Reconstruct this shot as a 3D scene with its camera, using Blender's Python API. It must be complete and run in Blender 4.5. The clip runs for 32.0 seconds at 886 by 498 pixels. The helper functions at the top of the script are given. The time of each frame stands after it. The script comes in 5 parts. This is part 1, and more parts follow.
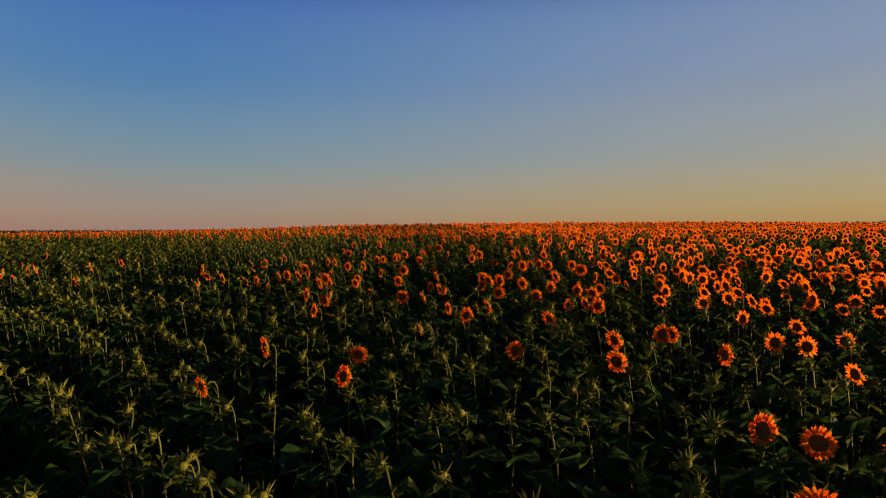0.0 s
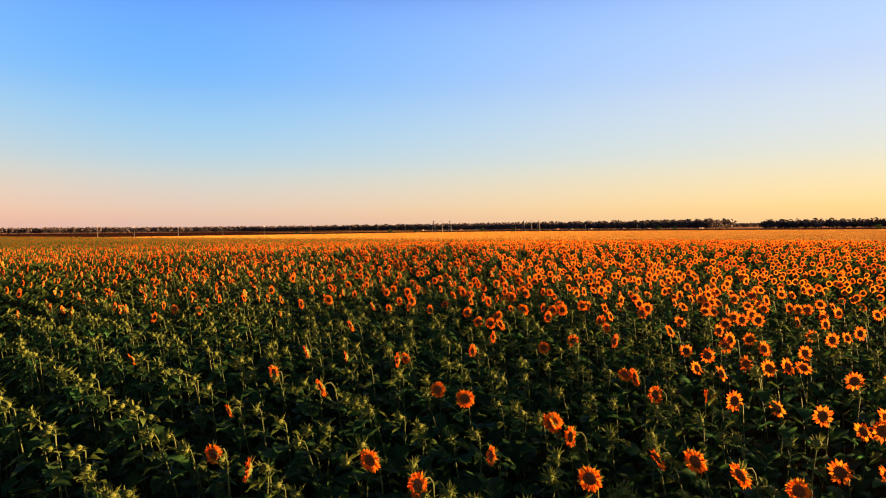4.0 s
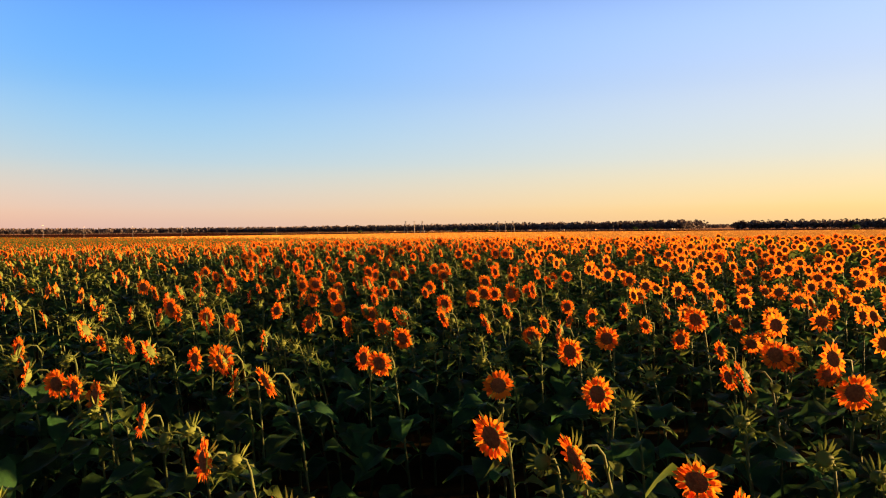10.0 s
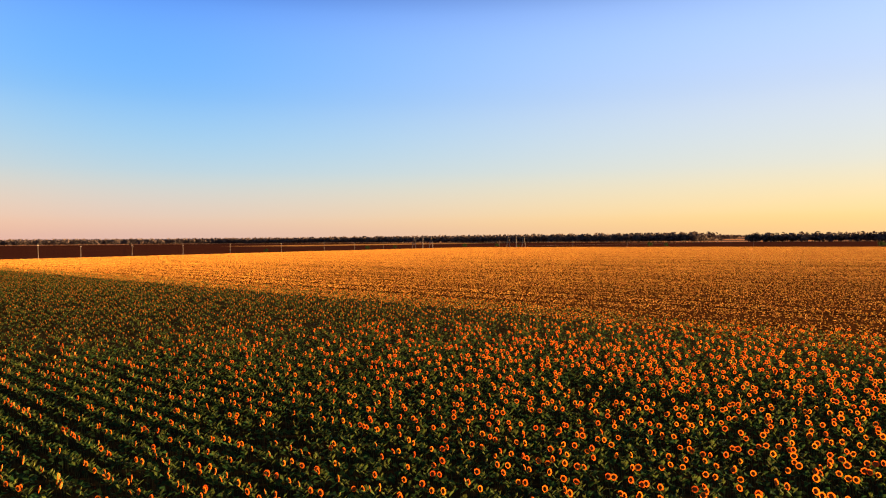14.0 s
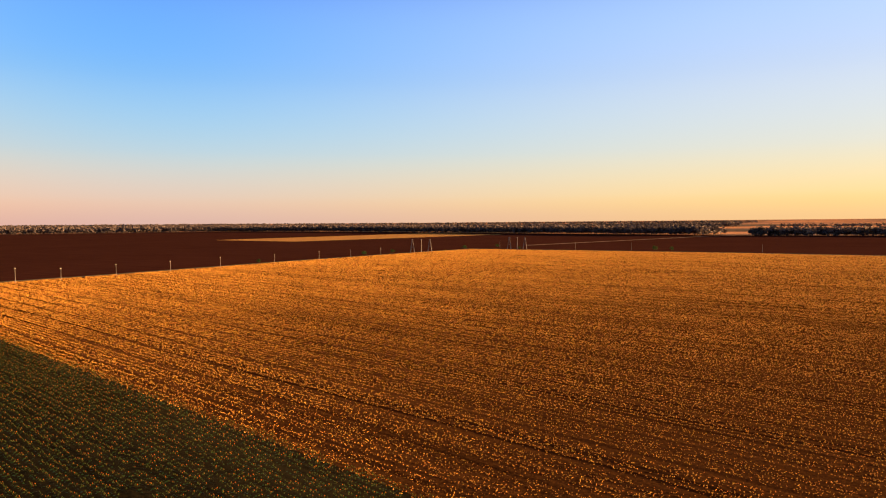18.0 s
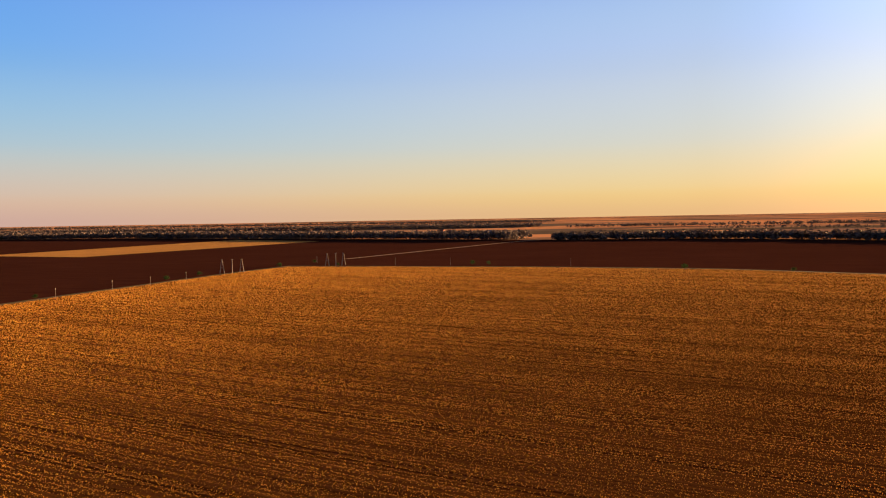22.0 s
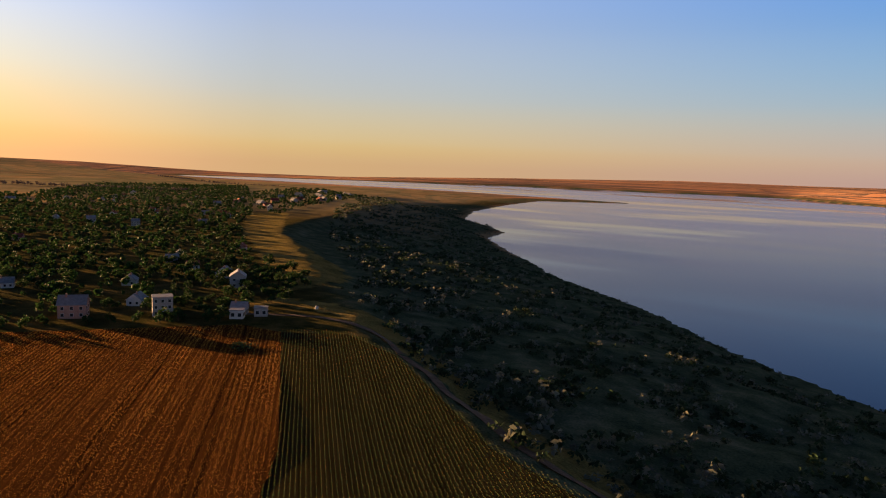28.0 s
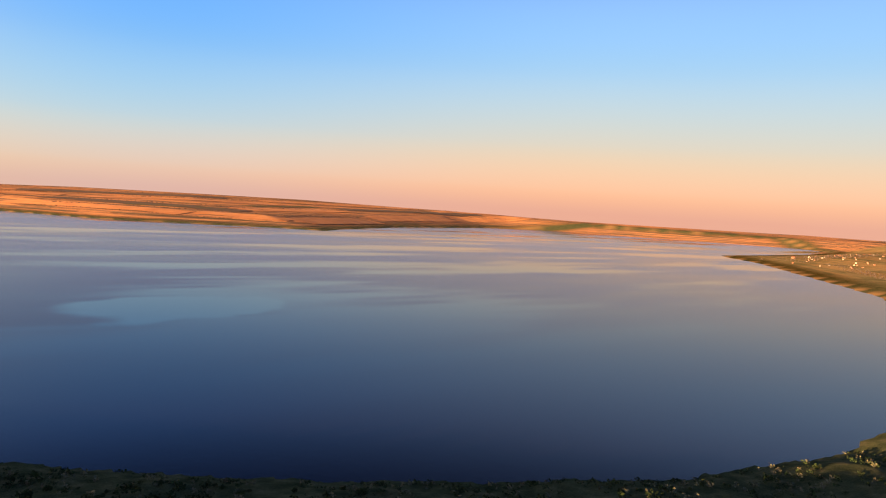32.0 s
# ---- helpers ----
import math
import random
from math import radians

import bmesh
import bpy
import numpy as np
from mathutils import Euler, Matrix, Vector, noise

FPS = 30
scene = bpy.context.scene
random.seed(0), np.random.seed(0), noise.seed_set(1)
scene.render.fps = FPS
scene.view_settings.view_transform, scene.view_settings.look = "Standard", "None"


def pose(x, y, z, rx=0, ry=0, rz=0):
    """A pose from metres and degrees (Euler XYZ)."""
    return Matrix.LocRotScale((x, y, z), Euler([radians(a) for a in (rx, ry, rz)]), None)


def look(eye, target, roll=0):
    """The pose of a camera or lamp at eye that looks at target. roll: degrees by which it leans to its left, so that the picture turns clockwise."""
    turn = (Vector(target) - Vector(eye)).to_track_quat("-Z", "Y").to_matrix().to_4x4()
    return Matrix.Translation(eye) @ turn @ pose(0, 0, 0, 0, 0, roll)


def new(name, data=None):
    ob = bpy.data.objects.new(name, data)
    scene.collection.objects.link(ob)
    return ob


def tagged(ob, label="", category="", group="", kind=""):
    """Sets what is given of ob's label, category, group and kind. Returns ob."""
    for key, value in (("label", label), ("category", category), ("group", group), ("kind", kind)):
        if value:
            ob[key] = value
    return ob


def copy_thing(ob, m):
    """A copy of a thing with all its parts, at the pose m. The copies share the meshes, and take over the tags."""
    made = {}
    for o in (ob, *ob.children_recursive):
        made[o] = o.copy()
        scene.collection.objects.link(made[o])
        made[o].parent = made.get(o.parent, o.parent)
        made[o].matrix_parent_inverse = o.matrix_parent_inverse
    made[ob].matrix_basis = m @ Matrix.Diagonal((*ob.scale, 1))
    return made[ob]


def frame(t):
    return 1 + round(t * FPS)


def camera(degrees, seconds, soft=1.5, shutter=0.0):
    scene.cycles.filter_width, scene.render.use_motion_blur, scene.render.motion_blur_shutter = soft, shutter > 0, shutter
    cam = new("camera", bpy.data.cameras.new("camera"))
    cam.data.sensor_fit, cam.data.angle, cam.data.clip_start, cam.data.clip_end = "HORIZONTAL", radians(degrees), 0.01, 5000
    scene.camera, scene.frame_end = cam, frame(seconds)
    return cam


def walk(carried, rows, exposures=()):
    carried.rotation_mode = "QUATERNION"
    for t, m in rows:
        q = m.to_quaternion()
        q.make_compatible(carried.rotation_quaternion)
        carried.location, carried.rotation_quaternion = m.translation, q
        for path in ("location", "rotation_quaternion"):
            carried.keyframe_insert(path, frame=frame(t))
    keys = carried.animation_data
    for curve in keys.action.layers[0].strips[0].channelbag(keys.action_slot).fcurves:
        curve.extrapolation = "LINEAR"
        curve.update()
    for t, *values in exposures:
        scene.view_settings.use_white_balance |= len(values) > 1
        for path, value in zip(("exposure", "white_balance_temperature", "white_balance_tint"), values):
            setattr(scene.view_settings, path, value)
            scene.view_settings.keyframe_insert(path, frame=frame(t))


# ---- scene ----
# camera: (seconds, x, y, z, yaw, pitch, roll)
PATH = [
    (0.0, 0.08, 0.04, 1.45, -0.05, -1.32, 0.40),
    (0.5, -0.03, 1.09, 1.34, 0.34, -1.49, 0.43),
    (1.0, -0.04, 2.36, 1.33, 0.87, -1.71, 0.53),
    (1.5, -0.14, 3.84, 1.46, 1.08, -1.68, 0.49),
    (2.0, -0.30, 5.38, 1.78, 1.25, -1.57, 0.40),
    (2.5, -0.46, 6.97, 2.45, 1.44, -1.49, 0.43),
    (3.0, -0.41, 8.57, 2.95, 1.43, -1.49, 0.46),
    (3.5, -0.26, 10.17, 3.05, 1.54, -1.63, 0.51),
    (5.5, 0.37, 16.40, 2.50, 0.84, -1.63, 0.46),
    (6.0, 0.17, 17.81, 2.40, 0.58, -1.49, 0.55),
    (6.5, 0.08, 19.24, 2.34, 0.33, -1.63, 0.61),
    (7.0, 0.02, 20.82, 2.31, 0.36, -1.82, 0.63),
    (7.5, -0.10, 22.45, 2.30, 0.36, -1.91, 0.52),
    (8.0, -0.32, 24.03, 2.32, 0.26, -1.68, 0.55),
    (8.5, -0.54, 25.54, 2.38, -0.07, -1.63, 0.55),
    (9.0, -0.66, 27.09, 2.46, -0.32, -1.54, 0.66),
    (9.5, -0.79, 28.69, 2.51, -0.56, -1.68, 0.57),
    (10.0, -1.00, 30.23, 2.46, -0.86, -1.54, 0.50),
    (10.5, -1.17, 31.77, 2.37, -1.35, -1.54, 0.24),
    (11.0, -1.27, 33.34, 2.20, -1.21, -1.63, 0.26),
    (11.5, -1.36, 34.99, 2.08, -0.90, -1.91, 0.36),
    (12.0, -1.46, 36.78, 2.05, -0.59, -1.91, 0.25),
    (12.3, -1.50, 37.60, 2.12, -0.65, -1.86, 0.41),
    (12.5, -1.55, 38.40, 2.60, -0.75, -1.54, 0.49),
    (13.0, -1.75, 40.60, 3.90, -0.80, -1.44, 0.44),
    (13.5, -2.05, 43.00, 5.80, -0.61, -1.15, 0.51),
    (14.0, -2.30, 45.00, 7.80, -0.25, -0.80, 0.46),
    (14.5, -2.60, 46.77, 10.20, 0.60, -0.90, 0.39),
    (15.0, -2.75, 48.64, 12.60, 0.57, -1.43, 0.53),
    (15.5, -2.83, 50.61, 14.90, 0.13, -1.87, 0.50),
    (17.5, -2.31, 59.64, 23.90, -0.06, -2.19, 0.74),
    (18.0, -2.18, 62.12, 26.13, -0.33, -2.35, 0.44),
    (18.5, -2.07, 64.81, 28.74, -0.33, -2.52, 0.42),
    (19.0, -1.97, 67.60, 31.18, -0.20, -2.49, 0.18),
    (19.5, -1.91, 70.43, 33.33, 0.03, -2.43, 0.40),
    (20.0, -1.99, 73.17, 35.31, -0.05, -2.67, 0.44),
    (20.5, -2.31, 75.70, 37.17, -0.37, -2.69, 0.41),
    (21.0, -2.97, 77.95, 38.88, -0.46, -2.50, 0.35),
    (21.5, -3.97, 79.98, 40.42, -4.65, -2.50, 0.67),
    (22.0, -5.19, 81.89, 41.75, -15.75, -2.76, 0.91),
    (22.5, -6.42, 83.74, 42.79, -27.87, -2.96, 1.06),
    (23.0, -7.54, 85.58, 43.52, -39.82, -2.88, 0.70),
    (23.5, -8.56, 87.39, 43.98, -51.34, -2.65, 0.79),
    (24.0, -9.53, 89.14, 44.37, -62.16, -2.78, 1.56),
    (24.5, -10.50, 90.80, 44.87, -74.22, -3.10, 1.33),
    (25.0, -11.53, 92.39, 45.67, -86.01, -3.41, 0.44),
    (25.5, -12.59, 94.03, 46.93, -97.31, -3.96, -0.12),
    (26.0, -13.45, 95.88, 48.81, -107.45, -4.60, -0.47),
    (26.5, -13.84, 97.94, 51.27, -116.97, -5.16, -0.77),
    (28.5, -12.82, 106.30, 62.79, -153.62, -6.59, -2.68),
    (29.0, -12.07, 108.24, 66.12, -162.55, -6.21, -3.10),
    (29.5, -11.11, 109.88, 69.66, -171.34, -5.92, -3.36),
    (30.0, -9.89, 111.20, 73.20, -180.17, -5.72, -3.55),
    (30.5, -8.47, 112.42, 76.64, -188.91, -5.10, -3.68),
    (31.0, -6.77, 113.60, 80.02, -197.50, -4.72, -3.69),
    (31.5, -4.89, 114.70, 83.30, -205.91, -4.06, -3.73),
    (32.0, -2.90, 115.75, 86.55, -214.56, -3.63, -3.54),
]
EXPOSURE = [(0.0, 1.25, 6500, 10), (0.5, 1.75, 6500, 10), (1.0, 2.35, 6500, 10), (1.5, 2.5, 6500, 10), (20.0, 2.5, 6500, 10), (21.5, 2.4, 6450, 10), (22.5, 1.95, 6150, 11), (23.0, 1.6, 5600, 14),
            (24.0, 0.85, 5200, 17), (25.0, 0.9, 5200, 17), (26.0, 1.0, 5150, 17), (28.5, 2.2, 6300, 11), (29.6, 2.5, 6500, 10), (32.0, 2.5, 6500, 10)]
cam = camera(65.0, 32.0, soft=1.1)
walk(cam, [(t, pose(x, y, z, 90 + p, r, w)) for t, x, y, z, w, p, r in PATH], EXPOSURE)

# ---- sky and sun ----
SUN_AZ, SUN_EL = radians(83.4), radians(5.3)
SUN_DIR = Vector((math.sin(SUN_AZ) * math.cos(SUN_EL), math.cos(SUN_AZ) * math.cos(SUN_EL), math.sin(SUN_EL)))


def lin(r, g, b):
    """sRGB 0..255 to linear"""
    return tuple(((c / 255 + 0.055) / 1.055) ** 2.4 if c > 10 else c / 3294.6 for c in (r, g, b)) + (1.0,)


def ramp(nt, fac, stops, mode="EASE"):
    n = nt.nodes.new("ShaderNodeValToRGB")
    n.color_ramp.interpolation = mode
    while len(n.color_ramp.elements) < len(stops):
        n.color_ramp.elements.new(0.5)
    for e, (p, c) in zip(n.color_ramp.elements, stops):
        e.position, e.color = p, c
    nt.links.new(fac, n.inputs[0])
    return n.outputs[0]


def math_node(nt, op, a, b=0.0, clamp=False):
    n = nt.nodes.new("ShaderNodeMath")
    n.operation, n.use_clamp = op, clamp
    for i, v in enumerate((a, b)):
        if isinstance(v, (int, float)):
            n.inputs[i].default_value = v
        else:
            nt.links.new(v, n.inputs[i])
    return n.outputs[0]


def mix(nt, fac, a, b, blend="MIX"):
    n = nt.nodes.new("ShaderNodeMix")
    n.data_type, n.blend_type = "RGBA", blend
    for sock, v in ((n.inputs[0], fac), (n.inputs[6], a), (n.inputs[7], b)):
        if isinstance(v, (int, float, tuple)):
            sock.default_value = v
        else:
            nt.links.new(v, sock)
    return n.outputs[2]


world = bpy.data.worlds.new("evening_sky")
scene.world = world
world.use_nodes = True
wn = world.node_tree
wn.nodes.clear()
w_out, w_bg = wn.nodes.new("ShaderNodeOutputWorld"), wn.nodes.new("ShaderNodeBackground")
wn.links.new(w_bg.outputs[0], w_out.inputs[0])
w_dir = wn.nodes.new("ShaderNodeTexCoord").outputs["Generated"]
w_nrm = wn.nodes.new("ShaderNodeVectorMath")
w_nrm.operation = "NORMALIZE"
wn.links.new(w_dir, w_nrm.inputs[0])
w_sep = wn.nodes.new("ShaderNodeSeparateXYZ")
wn.links.new(w_nrm.outputs[0], w_sep.inputs[0])
w_dot = wn.nodes.new("ShaderNodeVectorMath")
w_dot.operation = "DOT_PRODUCT"
w_dot.inputs[1].default_value = SUN_DIR
wn.links.new(w_nrm.outputs[0], w_dot.inputs[0])
elev = math_node(wn, "MULTIPLY", w_sep.outputs["Z"], 1.8, True)
ang = math_node(wn, "DIVIDE", math_node(wn, "ARCCOSINE", w_dot.outputs["Value"]), math.pi)
sky_away = ramp(wn, elev, [(0.0, lin(214, 178, 172)), (0.06, lin(218, 196, 186)), (0.17, lin(178, 205, 226)), (0.34, lin(122, 184, 250)),
                           (0.55, lin(88, 152, 250)), (0.70, lin(30, 54, 122)), (1.0, lin(16, 28, 66))], "CARDINAL")
sky_side = ramp(wn, elev, [(0.0, lin(240, 196, 140)), (0.06, lin(246, 216, 158)), (0.17, lin(222, 222, 214)), (0.34, lin(196, 214, 246)),
                           (0.55, lin(160, 192, 252)), (0.70, lin(30, 54, 122)), (1.0, lin(16, 28, 66))], "CARDINAL")
sky_near = ramp(wn, elev, [(0.0, lin(255, 140, 20)), (0.07, lin(255, 170, 40)), (0.2, lin(240, 212, 150)), (0.4, lin(180, 205, 245)),
                           (0.58, lin(165, 195, 252)), (0.70, lin(30, 54, 122)), (1.0, lin(16, 28, 66))], "CARDINAL")
sky_back = ramp(wn, elev, [(0.0, lin(226, 168, 150)), (0.06, lin(242, 190, 160)), (0.17, lin(214, 206, 196)), (0.34, lin(164, 204, 242)),
                           (0.55, lin(128, 176, 248)), (0.70, lin(30, 54, 122)), (1.0, lin(16, 28, 66))], "CARDINAL")
m1 = mix(wn, ramp(wn, ang, [(0.03, (0, 0, 0, 1)), (0.3, (1, 1, 1, 1))]), sky_near, sky_side)
m2 = mix(wn, ramp(wn, ang, [(0.26, (0, 0, 0, 1)), (0.62, (1, 1, 1, 1))]), m1, sky_away)
m3 = mix(wn, ramp(wn, ang, [(0.55, (0, 0, 0, 1)), (0.8, (1, 1, 1, 1))]), m2, sky_back)
aureole = ramp(wn, ang, [(0.0, (12.0, 11.0, 9.0, 1)), (0.0205, (7.0, 6.2, 4.2, 1)), (0.0265, (2.7, 1.9, 0.34, 1)), (0.045, (1.7, 0.98, 0.10, 1)),
                         (0.09, (0.85, 0.50, 0.06, 1)), (0.16, (0.25, 0.20, 0.10, 1)), (0.24, (0.03, 0.03, 0.03, 1)), (0.30, (0, 0, 0, 1))], "LINEAR")
sunward = ramp(wn, ang, [(0.0, (1.5, 1.5, 1.6, 1)), (0.12, (1.35, 1.4, 1.6, 1)), (0.26, (1, 1, 1, 1))], "LINEAR")
m4 = mix(wn, 1.0, mix(wn, 1.0, m3, sunward, "MULTIPLY"), aureole, "ADD")
w_sky = wn.nodes.new("ShaderNodeTexSky")
w_sky.sky_type, w_sky.sun_disc = "NISHITA", False
w_sky.sun_elevation, w_sky.sun_rotation = SUN_EL, SUN_AZ
w_nish = mix(wn, 1.0, w_sky.outputs[0], (0.08, 0.08, 0.08, 1), "MULTIPLY")
m5 = mix(wn, 0.12, m4, w_nish)
wn.links.new(mix(wn, 1.0, m5, (1.03, 1.0, 0.93, 1), "MULTIPLY"), w_bg.inputs[0])
w_bg.inputs[1].default_value = 0.212

sun = new("sun", bpy.data.lights.new("sun", "SUN"))
sun.data.energy, sun.data.angle, sun.data.color = 5.0, radians(0.6), (1.0, 0.52, 0.20)
sun.matrix_world = look((0, 0, 50), Vector((0, 0, 50)) - SUN_DIR)

# ---- materials ----


def tex_coord(nt, scale, kind="Object"):
    n = nt.nodes.new("ShaderNodeMapping")
    n.inputs["Scale"].default_value = scale if isinstance(scale, tuple) else (scale,) * 3
    nt.links.new(nt.nodes.new("ShaderNodeTexCoord").outputs[kind], n.inputs[0])
    return n.outputs[0]


def noise_tex(nt, scale, detail=4.0, vec=None, rough=0.6):
    n = nt.nodes.new("ShaderNodeTexNoise")
    n.inputs["Scale"].default_value, n.inputs["Detail"].default_value, n.inputs["Roughness"].default_value = scale, detail, rough
    nt.links.new(vec if vec is not None else tex_coord(nt, 1.0), n.inputs["Vector"])
    return n.outputs["Fac"]


def surface(name, dark, light, scale=8.0, rough=0.8, bump=0.3, bump_scale=40.0, translucent=0.0, metal=0.0, by=None, spread=0.0, spec=0.12, dist=0.02):
    """A two-tone surface with grain at two scales; translucent: share of light that passes through (leaves, petals)."""
    m = bpy.data.materials.new(name)
    m.use_nodes = True
    nt = m.node_tree
    b = nt.nodes["Principled BSDF"]
    co = tex_coord(nt, 1.0)
    n1, n2 = noise_tex(nt, scale, 5.0, co), noise_tex(nt, scale * 0.13, 3.0, co)
    f = math_node(nt, "ADD", math_node(nt, "MULTIPLY", n1, 0.6), math_node(nt, "MULTIPLY", n2, 0.4))
    col = ramp(nt, f, [(0.34, dark), (0.66, light)], "LINEAR")
    if spread:
        rnd = nt.nodes.new("ShaderNodeNewGeometry").outputs["Random Per Island"] if by == "island" else nt.nodes.new("ShaderNodeObjectInfo").outputs["Random"]
        hsv = nt.nodes.new("ShaderNodeHueSaturation")
        nt.links.new(math_node(nt, "ADD", math_node(nt, "MULTIPLY", rnd, spread), 1 - spread * 0.5), hsv.inputs["Value"])
        nt.links.new(math_node(nt, "ADD", math_node(nt, "MULTIPLY", rnd, spread * 0.08), 0.5 - spread * 0.04), hsv.inputs["Hue"])
        nt.links.new(col, hsv.inputs["Color"])
        col = hsv.outputs[0]
    nt.links.new(col, b.inputs["Base Color"])
    b.inputs["Roughness"].default_value, b.inputs["Metallic"].default_value = rough, metal
    b.inputs["Specular IOR Level"].default_value = spec
    if bump:
        bn = nt.nodes.new("ShaderNodeBump")
        bn.inputs["Strength"].default_value, bn.inputs["Distance"].default_value = bump, dist
        nt.links.new(noise_tex(nt, bump_scale, 4.0, co), bn.inputs["Height"])
        nt.links.new(bn.outputs[0], b.inputs["Normal"])
    if translucent:
        tr, mx = nt.nodes.new("ShaderNodeBsdfTranslucent"), nt.nodes.new("ShaderNodeMixShader")
        mx.inputs[0].default_value = translucent
        nt.links.new(col, tr.inputs[0])
        nt.links.new(b.outputs[0], mx.inputs[1])
        nt.links.new(tr.outputs[0], mx.inputs[2])
        nt.links.new(mx.outputs[0], nt.nodes["Material Output"].inputs[0])
    return m


def rgb(r, g, b):
    return (r, g, b, 1.0)


MAT = {
    "stem": surface("stem_green", rgb(0.042, 0.068, 0.02), rgb(0.10, 0.125, 0.04), 6, 0.7, 0.2, 90),
    "leaf": surface("sunflower_leaf", rgb(0.018, 0.062, 0.024), rgb(0.055, 0.135, 0.036), 9, 0.5, 0.3, 60, 0.5, spread=0.5, by="island"),
    # top leaves: low sun on the crop put into a paler yellow-green
    "young": surface("young_leaf_sunlit", rgb(0.05, 0.095, 0.018), rgb(0.12, 0.165, 0.034), 9, 0.6, 0.2, 60, 0.45, spread=0.4, by="island"),
    "petal": surface("petal_yellow", rgb(0.67, 0.118, 0.008), rgb(0.84, 0.215, 0.013), 14, 0.7, 0.1, 80, 0.45, spread=0.25, by="island"),
    "straw": surface("straw", rgb(0.41, 0.185, 0.030), rgb(0.68, 0.35, 0.060), 3, 0.8, 0, 10, 0.14, spread=0.5, by="island"),
    "disc": surface("seed_disc", rgb(0.11, 0.034, 0.013), rgb(0.30, 0.10, 0.03), 60, 0.9, 0.6, 160),
    "bract": surface("bract_green", rgb(0.07, 0.11, 0.02), rgb(0.16, 0.19, 0.04), 12, 0.7, 0.2, 60, 0.25),
}

# ---- ground ----
WATER = -38.8
SHORE = [(-121, -168), (-58, -209), (17, -264), (66, -305), (153, -394), (298, -518), (430, -660), (520, -760), (545, -850), (640, -930), (749, -1039),
         (875, -1273), (1000, -1650), (1085, -2010), (880, -2235), (850, -2290), (1150, -2320), (1500, -2380), (2000, -2400), (2700, -2350), (3500, -2250), (3700, -2450),
         (3000, -3200), (2100, -3850), (706, -4250), (150, -3500), (-59, -3060), (-410, -2620), (-1000, -2380), (-1125, -2285), (-1250, -2420), (-1796, -2850),
         (-2700, -3250), (-3500, -3200), (-4300, -2300), (-3700, -1700), (-3191, -1560), (-2700, -1480), (-2336, -1432), (-2100, -1120), (-1826, -851),
         (-1480, -510), (-1138, -287), (-800, -130), (-560, -80), (-400, -70), (-300, -85), (-200, -125)]


def inside(px, py, poly):
    r = np.zeros(px.shape, bool)
    for (x0, y0), (x1, y1) in zip(poly, poly[1:] + poly[:1]):
        if y0 != y1:
            r ^= ((y0 > py) != (y1 > py)) & (px < (x1 - x0) * (py - y0) / (y1 - y0) + x0)
    return r


def edge_distance(px, py, poly, closed=True):
    d = np.full(px.shape, 1e9)
    for (x0, y0), (x1, y1) in zip(poly, poly[1:] + poly[:1] if closed else poly[1:]):
        vx, vy = x1 - x0, y1 - y0
        s = np.clip(((px - x0) * vx + (py - y0) * vy) / (vx * vx + vy * vy), 0, 1)
        d = np.minimum(d, np.hypot(px - x0 - s * vx, py - y0 - s * vy))
    return d


def ripple(x, y, size, seed=0.0):
    """smooth unevenness from a few crossed waves, about -1..1"""
    s = 0
    for i, (a, k) in enumerate(((0.3, 1.0), (1.4, 1.37), (2.3, 0.83), (3.9, 1.9), (5.1, 2.6))):
        s = s + np.sin((x * math.cos(a + seed) + y * math.sin(a + seed)) * k * 6.28 / size + i * 1.7 + seed) / (1 + i * 0.35)
    return s / 3.2


HORIZON_AZ = [-180, -145, -120, -100, -60, 0, 40, 75, 107, 120, 128, 136, 150, 165, 180]
HORIZON_Z = [54, 64, 48, 40, 16, 10, 16, 24, 34, 10, -8, -6, 30, 48, 54]


def bluff_width(r):
    """from the water line to the crest"""
    return np.interp(r, [0, 300, 560, 680, 870, 1170, 1700, 2300], [218, 230, 262, 245, 185, 150, 400, 1500])


def dip(x, y):
    """how far the crop falls away towards the bluff, less a low swell further on"""
    fall = np.interp(y + 0.05 * x, [-5, 2, 6, 11, 16, 22, 30, 40], [1.6, 1.5, 1.3, 1.0, 0.65, 0.35, 0.12, 0.0])
    swell = 0.52 * np.exp(-((y - 53) / 11) ** 2) * np.clip((x + 22) / 16, 0, 1) * np.clip((42 - x) / 22, 0, 1)
    return (fall * np.clip((y + 62) / 40, 0, 1) - swell) * np.clip((140 - np.abs(x)) / 70, 0, 1)


